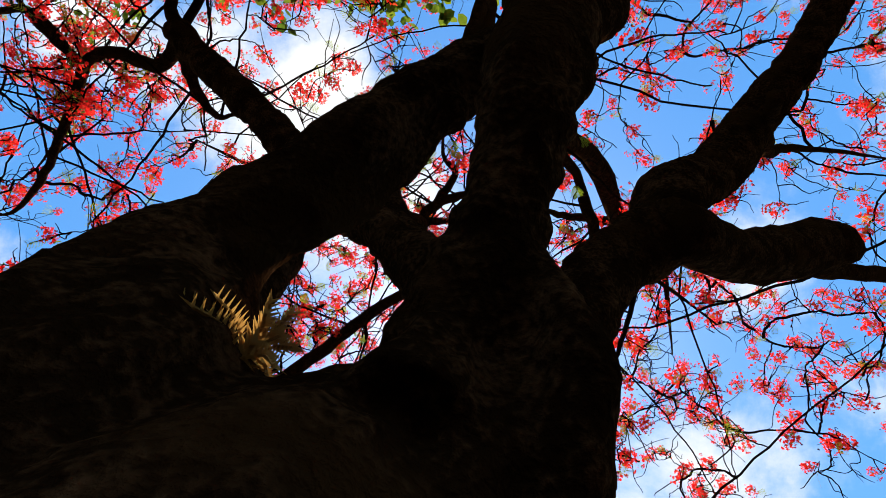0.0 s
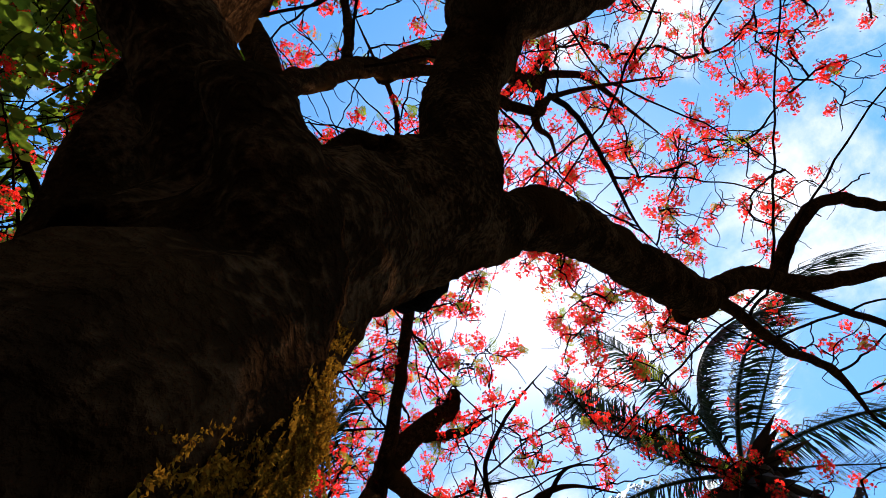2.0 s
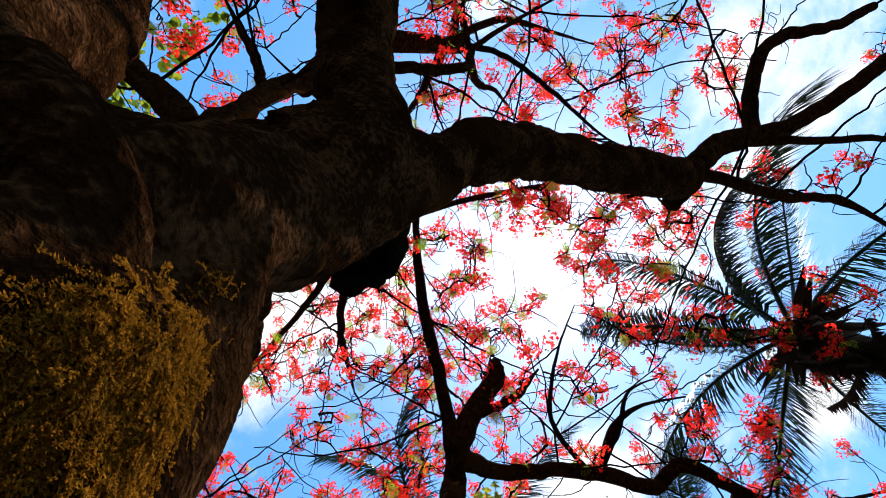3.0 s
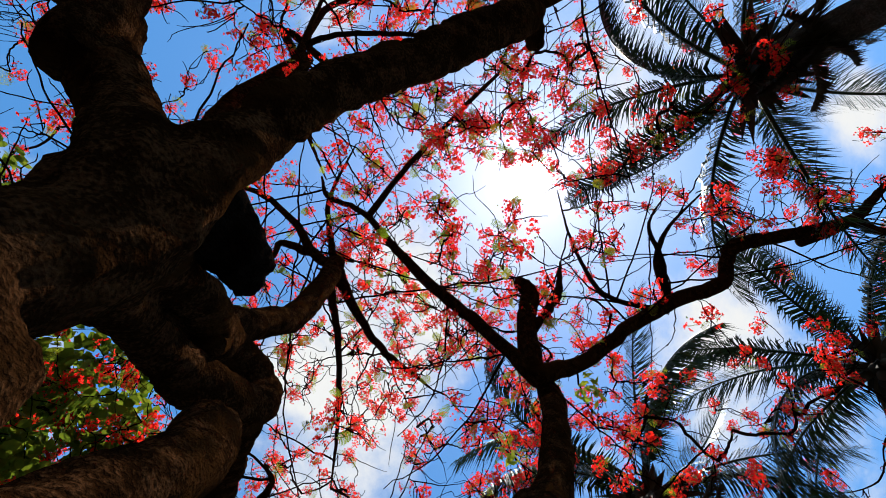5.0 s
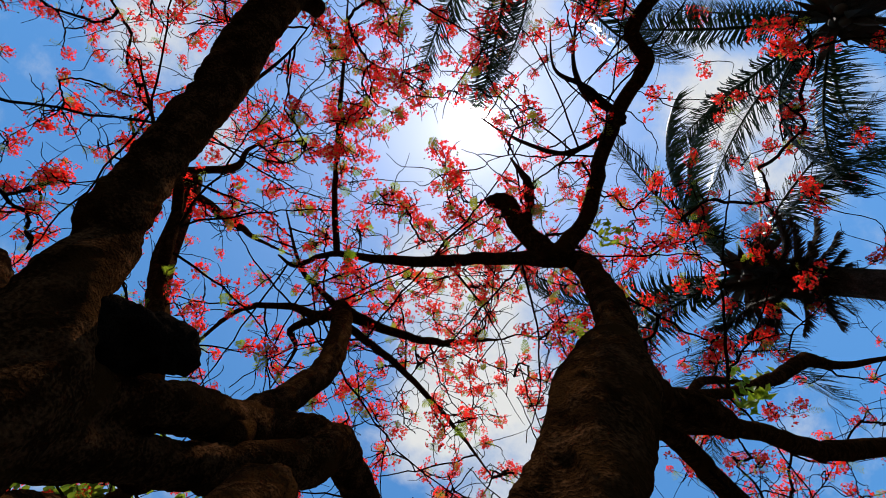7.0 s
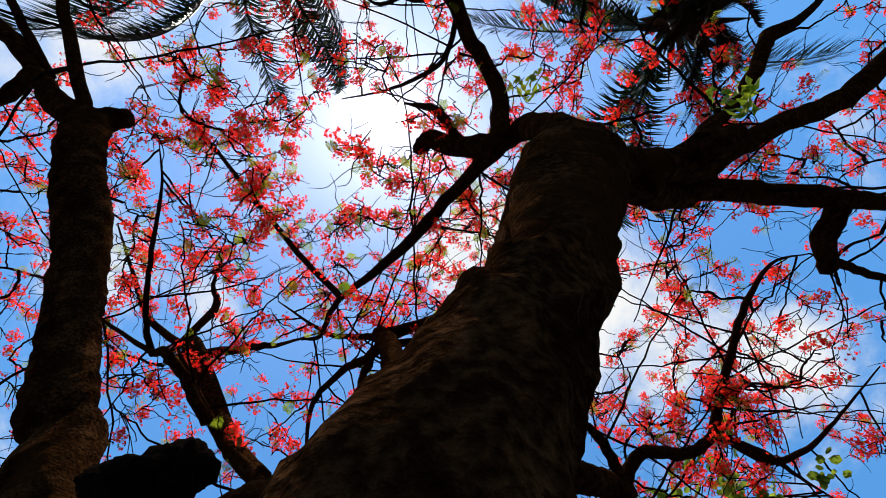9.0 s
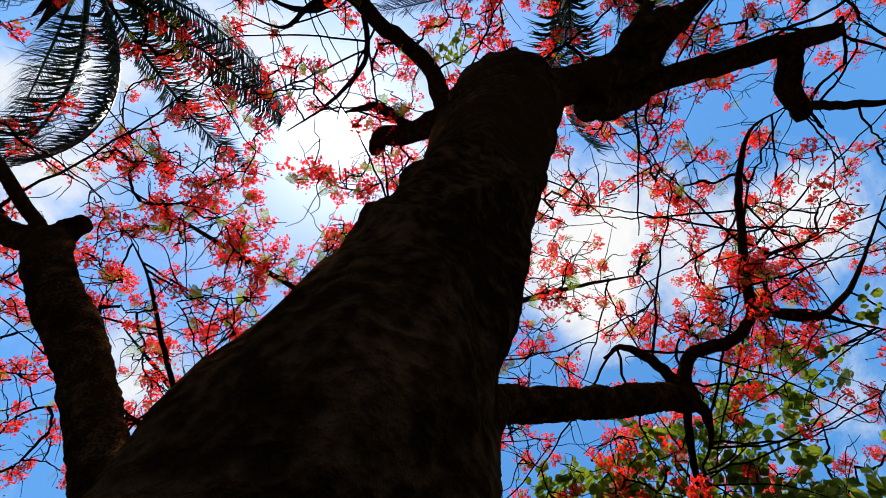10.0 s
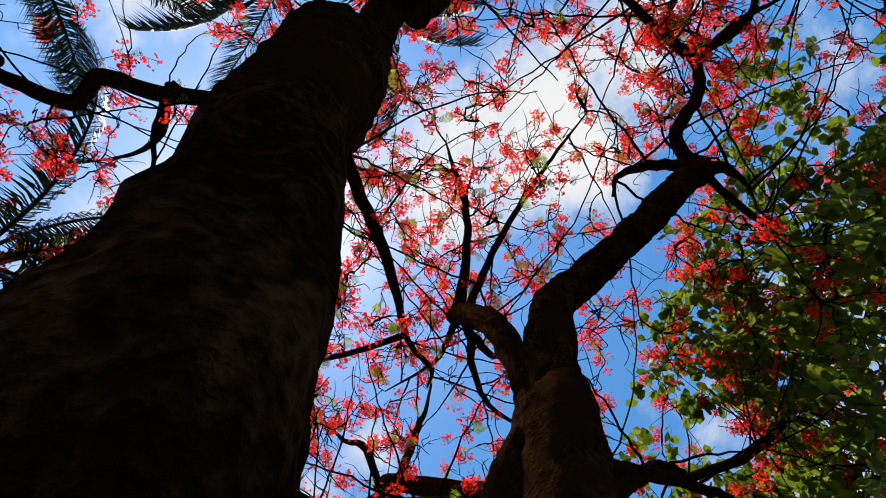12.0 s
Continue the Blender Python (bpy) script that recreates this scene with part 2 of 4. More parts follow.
def tube(path, sides=8, rough=0.0, seed=0, cap=True):
    """Vertices and faces of a tapered tube along path rows (x, y, z, r), with knobbly sides."""
    path = np.asarray(path, float)
    n = len(path)
    rng = np.random.RandomState(seed)
    tang = np.gradient(path[:, :3], axis=0)
    tang /= np.linalg.norm(tang, axis=1)[:, None] + 1e-9
    ref = np.array([0.3, 0.9, 0.2]) if abs(tang[0][1]) < 0.8 else np.array([1.0, 0, 0.1])
    u = np.cross(tang[0], ref); u /= np.linalg.norm(u)
    ang = np.linspace(0, 2 * np.pi, sides, endpoint=False)
    verts = np.zeros((n, sides, 3))
    phase = rng.rand(4) * 6.28
    for i in range(n):
        u = u - tang[i] * u.dot(tang[i]); u /= np.linalg.norm(u)
        w = np.cross(tang[i], u)
        k = 1 + rough * (0.5 * np.sin(2 * ang + phase[0] + i * 0.35) + 0.35 * np.sin(3 * ang + phase[1] - i * 0.5) + 0.12 * np.sin(i * 0.9 + phase[2]) + 0.7 * (rng.rand(sides) - 0.5))
        verts[i] = path[i, :3] + path[i, 3] * k[:, None] * (np.cos(ang)[:, None] * u + np.sin(ang)[:, None] * w)
    v = verts.reshape(-1, 3).tolist()
    f = [(i * sides + j, i * sides + (j + 1) % sides, (i + 1) * sides + (j + 1) % sides, (i + 1) * sides + j) for i in range(n - 1) for j in range(sides)]
    if cap:
        v.append(tuple(path[0, :3])); a = len(v) - 1
        v.append(tuple(path[-1, :3] + tang[-1] * path[-1, 3] * 0.5)); b = len(v) - 1
        f += [(a, (j + 1) % sides, j) for j in range(sides)]
        f += [(b, (n - 1) * sides + j, (n - 1) * sides + (j + 1) % sides) for j in range(sides)]
    return v, f


def joined(pieces):
    """Vertices and faces of several pieces in one list."""
    v, f = [], []
    for pv, pf in pieces:
        k = len(v)
        v += list(pv)
        f += [tuple(i + k for i in q) for q in pf]
    return v, f


# ---- ground ----
def ground():
    n, size = 60, 400.0
    rng = np.random.RandomState(3)
    g = np.linspace(-1, 1, n)
    g = np.sign(g) * np.abs(g) ** 2.2 * size
    v = [(x, y, 0.04 * math.sin(x * 0.9) * math.cos(y * 0.7) + rng.rand() * 0.03) for y in g for x in g]
    f = [(j * n + i, j * n + i + 1, (j + 1) * n + i + 1, (j + 1) * n + i) for j in range(n - 1) for i in range(n - 1)]
    return tagged(new("ground", mesh_from("ground", v, f, SOIL)), "brown soil with thin grass under the trees", "ground", kind="structure")


ground()

# ---- the flame tree ----
tree = tagged(new("flame_tree"), "spreading flame tree with red blossom and forked dark trunk", "tree")

# the stem and the roots of its limbs, grown together: x, y, z, radius
STEM = {
    "stem": [(-0.40, 0.45, -0.10, 0.576), (-0.42, 0.45, 0.25, 0.432), (-0.42, 0.45, 0.80, 0.336), (-0.42, 0.45, 1.25, 0.304), (-0.38, 0.43, 1.50, 0.256)],
    "fork_a": [(-0.40, 0.42, 1.30, 0.272), (-0.29, 0.34, 1.58, 0.224), (-0.15, 0.28, 1.84, 0.171), (-0.10, 0.28, 2.11, 0.136), (0.05, 0.23, 2.25, 0.142), (0.09, 0.23, 2.62, 0.186), (0.26, 0.26, 2.94, 0.176)],
    "bulge_a": [(-0.04, 0.24, 1.88, 0.050), (0.07, 0.225, 2.06, 0.098), (0.09, 0.25, 2.22, 0.095)],
    "rim": [(0.02, 0.34, 1.88, 0.050), (0.075, 0.283, 1.94, 0.050), (0.122, 0.212, 1.977, 0.056), (0.148, 0.155, 2.015, 0.054), (0.15, 0.09, 2.08, 0.050), (0.12, 0.04, 2.18, 0.050)],
    "bulge_c": [(-0.04, 0.27, 1.68, 0.090), (-0.01, 0.30, 1.82, 0.100), (0.00, 0.31, 1.96, 0.078)],
    "saddle": [(-0.04, 0.16, 1.96, 0.070), (0.0, 0.12, 2.08, 0.055), (0.05, 0.08, 2.18, 0.055)],
    "bulge_y": [(-0.24, 0.35, 1.66, 0.200), (-0.18, 0.33, 1.95, 0.125), (-0.10, 0.30, 2.22, 0.100)],
    "fork_b": [(-0.48, 0.54, 1.10, 0.272), (-0.67, 0.69, 1.33, 0.160), (-0.81, 0.79, 1.50, 0.093), (-1.22, 0.95, 2.23, 0.091), (-1.55, 1.08, 3.05, 0.178), (-1.82, 1.15, 3.72, 0.195), (-2.04, 1.25, 4.24, 0.154), (-2.20, 1.45, 4.93, 0.142), (-2.28, 1.64, 5.78, 0.122), (-2.35, 1.76, 6.46, 0.125), (-2.23, 1.72, 7.01, 0.096)],
    "back_e": [(-0.28, -0.06, 2.36, 0.072), (-0.18, -0.15, 2.54, 0.076), (-0.11, -0.22, 2.59, 0.070), (0.03, -0.36, 2.65, 0.056)],
    "web_b": [(-0.96, 0.83, 1.98, 0.024), (-1.12, 0.90, 2.33, 0.042), (-1.28, 0.97, 2.65, 0.061), (-1.49, 1.05, 3.10, 0.130), (-1.73, 1.12, 3.58, 0.152)],
    "fork_e": [(-0.43, 0.37, 1.40, 0.240), (-0.37, 0.20, 1.93, 0.182), (-0.41, 0.02, 2.27, 0.115), (-0.23, -0.17, 2.46, 0.083), (0.06, -0.46, 2.77, 0.093), (0.35, -0.73, 3.17, 0.112), (0.65, -1.01, 3.51, 0.125), (0.75, -1.10, 3.63, 0.096)],
    "fork_c": [(0.01, 0.17, 2.16, 0.117), (0.11, -0.08, 2.27, 0.083), (0.16, -0.29, 2.37, 0.098), (0.24, -0.48, 2.63, 0.131), (0.33, -0.68, 2.96, 0.152), (0.43, -1.12, 3.66, 0.144), (0.54, -1.92, 4.70, 0.112)],
    "fork_f": [(0.14, 0.19, 2.70, 0.205), (-0.02, 0.08, 2.85, 0.105), (-0.175, -0.03, 3.10, 0.078), (-0.40, -0.16, 3.44, 0.112), (-0.73, -0.17, 3.80, 0.130), (-0.86, -0.27, 4.22, 0.135), (-0.94, -0.49, 4.77, 0.138), (-1.24, -0.84, 5.08, 0.143), (-1.71, -1.30, 5.41, 0.135), (-2.21, -1.74, 5.76, 0.138), (-2.52, -2.07, 5.94, 0.130)],
    "fork_g": [(0.12, 0.21, 2.86, 0.160), (0.00, 0.12, 3.12, 0.112), (-0.15, 0.01, 3.45, 0.112), (-0.44, -0.32, 4.12, 0.140), (-0.72, -0.36, 4.45, 0.138), (-0.94, -0.49, 4.77, 0.130)],
    "fork_arm": [(0.16, 0.26, 2.78, 0.188), (0.32, 0.45, 3.06, 0.130), (0.40, 0.50, 3.32, 0.115), (0.50, 0.60, 3.43, 0.125), (0.67, 0.85, 3.80, 0.130), (0.85, 1.32, 4.31, 0.138), (1.12, 1.98, 4.92, 0.146), (1.30, 2.28, 5.38, 0.142), (1.43, 2.36, 5.52, 0.115)],
    "arm_stub": [(1.32, 2.29, 5.40, 0.120), (1.18, 2.31, 5.45, 0.105), (1.05, 2.30, 5.48, 0.070)],
    "fork_up": [(0.16, 0.24, 2.70, 0.192), (0.32, 0.29, 2.83, 0.133), (0.61, 0.07, 3.22, 0.132), (0.92, -0.08, 3.46, 0.156), (1.15, -0.29, 3.84, 0.154), (1.67, -0.46, 4.40, 0.169), (2.17, -0.91, 4.77, 0.153), (2.58, -1.34, 4.91, 0.141), (3.05, -1.97, 5.15, 0.141)],
    "low_stub": [(-0.35, 0.38, 1.74, 0.160), (-0.43, 0.25, 2.25, 0.104), (-0.60, 0.12, 2.82, 0.122), (-0.66, -0.01, 3.24, 0.128), (-0.68, -0.04, 3.36, 0.112)],
}
DEAD_STUMP = [(0.18, 0.38, 3.02, 0.096), (0.05, 0.37, 3.08, 0.112), (-0.05, 0.35, 3.18, 0.106), (-0.10, 0.33, 3.24, 0.080)]


def trunk():
    v, f = joined([tube(spline(p, 5), 14, 0.07, seed=i) for i, p in enumerate(STEM.values())])
    ob = part("trunk", mesh_from("trunk", v, f, TRUNK_BARK), tree, "thick forked trunk with mossy bark, shade in its colour")
    rm = ob.modifiers.new("grown", "REMESH"); rm.mode, rm.voxel_size, rm.use_smooth_shade = "VOXEL", 0.013, True
    sm = ob.modifiers.new("soft", "SMOOTH"); sm.factor, sm.iterations = 0.5, 6
    # bake the grown form, then roughen it: lumps, ridges that run up the stem, knots and hollows
    ev = ob.evaluated_get(bpy.context.evaluated_depsgraph_get())
    grown = bpy.data.meshes.new_from_object(ev)
    ob.modifiers.clear()
    count = len(grown.vertices)
    co, no = np.empty(count * 3), np.empty(count * 3)
    grown.vertices.foreach_get("co", co)
    grown.vertices.foreach_get("normal", no)
    co, no = co.reshape(-1, 3), no.reshape(-1, 3)
    push = np.empty(count)
    for k, (x, y, z) in enumerate(co):
        lump = noise.noise((x * 4, y * 4, z * 3))
        ridge = 1 - abs(noise.noise((x * 13, y * 13, z * 3.2 + 4)) * 2)
        grain = noise.noise((x * 38, y * 38, z * 14)) + 0.6 * noise.noise((x * 70, y * 70, z * 60))
        push[k] = 0.02 * lump + 0.013 * (ridge - 0.5) + 0.005 * grain
    for kx, ky, kz, wide, deep in KNOTS:
        d2 = ((co - (kx, ky, kz)) ** 2).sum(1) / wide ** 2
        push += deep * (np.exp(-d2) - 1.4 * np.exp(-d2 * 5))
    co = co + no * push[:, None]
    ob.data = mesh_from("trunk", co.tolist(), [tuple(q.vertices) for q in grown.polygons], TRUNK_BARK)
    return ob


# knots on the bark: x, y, z, width, height
KNOTS = [(0.08, 0.43, 2.72, 0.07, 0.025), (0.0, 0.42, 2.4, 0.05, 0.025), (-0.1, 0.38, 2.55, 0.06, 0.02), (-0.5, 0.4, 2.6, 0.06, 0.02), (-0.62, 0.33, 2.95, 0.05, 0.018), (0.12, 0.05, 2.3, 0.06, 0.02)]
TRUNK = trunk()


def dead_stump():
    """A black rotten stump of a broken limb on the trunk."""
    p = spline(DEAD_STUMP, 12)
    v, f = tube(p, 26, 0.04, seed=4)
    mid = Vector(p[len(p) // 2][:3])
    rough_v = []
    for q in v:
        q = Vector(q)
        k = 0.05 * noise.noise(q * 9) + 0.03 * noise.noise(q * 22 + Vector((3, 1, 2))) + 0.014 * noise.noise(q * 55)
        rough_v.append(q + (q - mid).normalized() * k)
    v = rough_v
    part("stump", mesh_from("stump", v, f, ROTTEN), tree, "black rotten stump of a broken limb")


dead_stump()


def moss():
    """Golden moss in creeping chains of tiny leaves on the flank of the stem that faces the sun."""
    rng = np.random.RandomState(5)
    ev = TRUNK.evaluated_get(bpy.context.evaluated_depsgraph_get())
    me = ev.to_mesh()
    spots = [(f.center.copy(), f.normal.copy()) for f in me.polygons if MOSS_BOX[0] < f.center.z < MOSS_BOX[1] and MOSS_BOX[2] < f.center.x < 0.13 and f.center.y > 0.352 and f.normal.dot(SUN) > MOSS_BOX[3]]
    ev.to_mesh_clear()
    v, f = [], []
    for k in range(MOSS_CHAINS if spots else 0):
        c, nrm = spots[rng.randint(len(spots))]
        if c.z > 2.0 + 0.14 * rng.rand() or c.x < -0.07 - 0.05 * rng.rand():
            continue
        if noise.noise(Vector((c.x * 16, c.y * 16, c.z * 7))) + 0.14 * rng.randn() < 0.06 - 5 * max(0.0, c.y - 0.375):
            continue
        side = nrm.cross(Vector((0, 0, 1))).normalized()
        c = c + side * rng.randn() * 0.008 + Vector((0, 0, rng.randn() * 0.008))
        down = Vector((0, 0, -1)) + nrm * nrm.z + side * rng.randn() * 0.35
        fat = 0.45 + 0.55 * rng.rand()
        for s in range(rng.randint(4, 12)):
            c = c + down * 0.0034 + side * rng.randn() * 0.0012 + nrm * 0.0005
            for q in range(5):
                d = (nrm * 0.8 + side * rng.randn() * 0.8 + down * (0.3 + 0.5 * rng.randn())) * (0.0032 * fat * (0.6 + 0.6 * rng.rand()))
                w = d.cross(Vector(rng.randn(3))).normalized() * 0.0010 * fat
                o = len(v)
                v += [c - w * 0.5, c + d * 0.5 - w, c + d, c + d * 0.5 + w]
                f.append((o, o + 1, o + 2, o + 3))
    part("moss", mesh_from("moss", v, f, MOSS, smooth=False), TRUNK, "golden moss in short creeping tufts", "stuff")


moss()

NODES = []      # twig growth points along the canopy: x, y, z
BRANCH_OBJECTS = []


def branch(name, pts):
    """One limb or branch of the tree through its control points."""
    thick = max(p[3] for p in pts)
    path = spline(pts, 6)
    rng = np.random.RandomState(len(BRANCH_OBJECTS) + 11)
    if thick < 0.1 and pts[-1][3] < 0.056:
        path[:, 3] *= np.interp(np.linspace(0, 1, len(path)), (0, 0.5, 1), (1, 0.9, 0.3))
    path[:, :3] += rng.randn(len(path), 3) * np.minimum(path[:, 3:4] * 0.12, 0.008)
    v, f = tube(path, 12 if thick > 0.06 else 8, 0.1, seed=len(BRANCH_OBJECTS))
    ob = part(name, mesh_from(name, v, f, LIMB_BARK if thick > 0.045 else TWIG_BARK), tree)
    BRANCH_OBJECTS.append(ob)
    for p in path[2:]:
        if p[3] < 0.1 and p[2] > 4.6:
            NODES.append((p[0], p[1], p[2], len(BRANCH_OBJECTS) - 1))


branch("limb", [(-1.95, 1.16, 4.18, 0.134), (-2.26, 1.15, 4.36, 0.126), (-2.67, 1.08, 4.61, 0.122), (-3.13, 1.04, 4.83, 0.118), (-3.44, 1.09, 4.95, 0.080), (-4.22, 1.24, 5.41, 0.086), (-5.19, 1.35, 5.88, 0.099), (-6.22, 1.70, 6.34, 0.106), (-7.72, 2.36, 6.96, 0.091)])
branch("limb", [(-2.42, 0.97, 4.39, 0.106), (-2.83, 0.86, 4.78, 0.098), (-3.25, 0.84, 5.06, 0.094), (-4.19, 0.64, 5.54, 0.098), (-5.00, 0.45, 5.83, 0.102), (-5.76, 0.27, 6.10, 0.080)])
branch("limb", [(-2.68, 1.05, 4.69, 0.045), (-3.66, 1.37, 5.30, 0.048), (-4.32, 1.76, 5.73, 0.069), (-4.72, 2.09, 6.02, 0.083), (-5.36, 2.30, 6.33, 0.062), (-6.18, 2.70, 6.80, 0.061), (-7.51, 3.46, 7.42, 0.046)])
branch("limb", [(-0.37, -0.10, 3.58, 0.085), (-0.36, -0.32, 4.24, 0.110), (-0.45, -0.33, 4.71, 0.110), (-0.55, -0.31, 5.33, 0.122), (-0.52, -0.32, 6.12, 0.123), (-0.39, -0.32, 7.08, 0.122), (-0.27, -0.30, 7.39, 0.109)])
branch("branch", [(0.86, -0.08, 3.26, 0.125), (1.34, 0.03, 3.66, 0.129), (1.90, 0.02, 4.06, 0.153), (2.29, -0.03, 4.30, 0.159), (2.45, -0.00, 4.38, 0.100)])
branch("branch", [(2.05, -0.94, 4.38, 0.050), (2.32, -0.72, 4.86, 0.050), (2.86, -0.83, 5.34, 0.037), (3.78, -0.94, 5.98, 0.038), (4.86, -0.99, 6.62, 0.037)])
branch("branch", [(2.29, 0.16, 4.70, 0.054), (2.53, 0.13, 4.86, 0.066), (3.20, 0.18, 5.34, 0.070), (4.51, 0.26, 6.14, 0.074)])
branch("branch", [(1.43, 2.37, 5.52, 0.116), (1.78, 2.63, 5.80, 0.106), (2.13, 3.02, 6.11, 0.079), (2.66, 2.99, 6.38, 0.070), (3.28, 3.08, 6.58, 0.067), (3.98, 3.88, 6.99, 0.058), (4.57, 4.41, 7.28, 0.056)])
branch("branch", [(1.99, 2.81, 6.10, 0.079), (2.59, 3.65, 6.54, 0.086), (3.44, 4.37, 6.99, 0.086), (4.25, 4.99, 7.42, 0.085), (5.22, 5.73, 7.84, 0.068)])
branch("branch", [(1.42, 2.36, 5.53, 0.061), (1.64, 3.42, 5.96, 0.053), (2.04, 4.49, 6.55, 0.046), (2.20, 5.74, 7.17, 0.037), (2.39, 7.05, 7.61, 0.030)])
branch("branch", [(2.07, 3.03, 6.22, 0.050), (2.62, 4.08, 6.77, 0.050), (3.27, 5.39, 7.32, 0.049), (3.74, 6.81, 7.88, 0.039)])
branch("branch", [(-0.08, -0.61, 3.74, 0.080), (0.12, -0.89, 4.22, 0.080), (0.33, -0.99, 4.73, 0.091), (0.66, -1.11, 5.40, 0.096), (0.99, -0.98, 5.89, 0.086), (1.34, -0.76, 6.22, 0.077), (1.68, -0.14, 6.57, 0.077), (1.84, 0.19, 6.77, 0.048)])
branch("branch", [(0.66, -1.15, 5.34, 0.050), (0.93, -1.50, 5.82, 0.051), (1.25, -2.05, 6.46, 0.053), (1.73, -2.77, 7.10, 0.040)])
branch("branch", [(0.16, -0.98, 4.38, 0.075), (0.32, -1.74, 5.18, 0.078), (0.45, -2.43, 5.82, 0.072), (0.75, -3.25, 6.46, 0.059)])
branch("branch", [(1.39, -0.51, 6.14, 0.059), (1.58, -0.13, 6.30, 0.062), (1.81, 0.22, 6.46, 0.053), (2.13, 0.19, 6.78, 0.043), (2.99, 0.59, 7.42, 0.042), (3.76, 1.04, 7.90, 0.037)])
branch("branch", [(2.13, 0.16, 6.78, 0.037), (2.29, 0.56, 7.10, 0.034), (2.22, 1.30, 7.42, 0.035), (2.08, 2.08, 7.74, 0.030), (2.13, 2.72, 8.06, 0.024)])
branch("branch", [(-2.51, -2.08, 5.98, 0.080), (-2.85, -1.84, 6.20, 0.070), (-3.34, -2.02, 6.29, 0.066), (-3.79, -1.98, 6.45, 0.061), (-4.18, -1.62, 6.79, 0.051), (-4.52, -1.29, 6.98, 0.040), (-5.09, -1.00, 7.34, 0.035)])
branch("branch", [(-3.78, -1.95, 6.38, 0.050), (-4.50, -2.48, 6.70, 0.040), (-5.07, -3.06, 6.94, 0.035), (-5.76, -3.74, 7.26, 0.030)])
branch("branch", [(-2.54, -2.08, 5.98, 0.080), (-2.61, -2.38, 5.98, 0.058), (-2.48, -2.67, 5.98, 0.053)])
branch("branch", [(-2.53, -2.05, 5.98, 0.062), (-2.49, -1.74, 6.07, 0.058), (-2.30, -1.35, 6.16, 0.053), (-2.06, -1.35, 6.19, 0.046)])
branch("branch", [(-3.76, -1.89, 6.38, 0.056), (-4.62, -2.66, 6.78, 0.048), (-5.38, -2.83, 7.10, 0.043), (-6.00, -2.59, 7.26, 0.037), (-6.93, -2.24, 7.58, 0.030)])
branch("branch", [(-3.82, -1.92, 6.46, 0.051), (-4.29, -1.38, 6.78, 0.053), (-4.83, -0.82, 7.10, 0.048), (-5.49, -0.45, 7.42, 0.037), (-6.29, -0.51, 7.74, 0.030)])
branch("branch", [(-0.27, -0.40, 3.90, 0.053), (0.03, -1.02, 4.54, 0.058), (0.22, -1.62, 5.02, 0.062), (0.42, -2.43, 5.50, 0.067), (0.69, -3.60, 5.98, 0.066), (0.98, -5.04, 6.46, 0.054)])
branch("branch", [(0.38, -2.42, 5.50, 0.046), (0.21, -3.60, 6.14, 0.050), (-0.22, -4.45, 6.62, 0.048), (-0.83, -5.25, 7.10, 0.045), (-1.66, -6.18, 7.58, 0.034)])
branch("branch", [(-2.51, -2.08, 5.98, 0.045), (-2.35, -3.14, 6.46, 0.045), (-2.30, -4.30, 6.94, 0.043), (-2.32, -5.70, 7.42, 0.040)])
branch("branch", [(-0.40, -0.30, 7.34, 0.080), (-1.12, -0.28, 7.71, 0.062), (-1.76, -0.14, 8.04, 0.058), (-2.22, 0.13, 8.19, 0.051), (-2.56, 0.32, 8.31, 0.043)])
branch("branch", [(-0.48, -0.38, 7.10, 0.056), (-1.33, -0.63, 7.58, 0.046), (-2.29, -0.99, 7.90, 0.040), (-2.88, -1.25, 8.07, 0.042), (-3.55, -1.57, 8.23, 0.035)])
branch("branch", [(-0.29, -0.37, 7.42, 0.074), (-0.06, -0.61, 7.58, 0.067), (0.40, -0.80, 7.90, 0.054), (0.98, -1.28, 8.22, 0.050), (1.42, -2.26, 8.70, 0.043), (1.73, -2.99, 9.02, 0.037)])
branch("branch", [(-0.11, -0.56, 7.58, 0.061), (0.16, -1.01, 7.74, 0.046), (-0.00, -1.34, 8.06, 0.040), (0.05, -2.19, 8.38, 0.034)])
branch("branch", [(-0.22, -0.35, 7.58, 0.053), (0.18, -0.40, 8.06, 0.048), (0.67, -0.35, 8.54, 0.043), (1.39, 0.19, 9.02, 0.037)])
branch("branch", [(0.88, -1.04, 5.82, 0.107), (1.58, -1.18, 6.94, 0.128), (2.26, -0.98, 8.06, 0.144), (3.07, -0.27, 9.50, 0.134)])
branch("branch", [(2.98, -0.38, 9.34, 0.085), (3.66, -0.45, 9.66, 0.069), (2.82, 0.18, 9.98, 0.082), (2.82, 0.59, 10.14, 0.062), (2.53, 1.17, 10.30, 0.042)])
branch("branch", [(2.94, -0.46, 9.34, 0.085), (2.10, -0.59, 9.66, 0.069), (1.84, -0.70, 9.98, 0.051), (1.17, -0.69, 10.30, 0.043)])
branch("branch", [(3.12, -0.40, 9.50, 0.077), (3.95, 0.21, 9.98, 0.061), (4.24, 1.15, 10.30, 0.053), (4.48, 2.06, 10.62, 0.043)])
branch("branch", [(-2.03, 1.63, 6.46, 0.099), (-1.63, 1.35, 6.88, 0.082), (-1.09, 0.94, 7.17, 0.078), (-0.45, 0.53, 7.49, 0.067), (0.24, 0.16, 7.80, 0.062), (0.62, -0.28, 8.04, 0.066), (0.93, -0.32, 8.22, 0.050)])
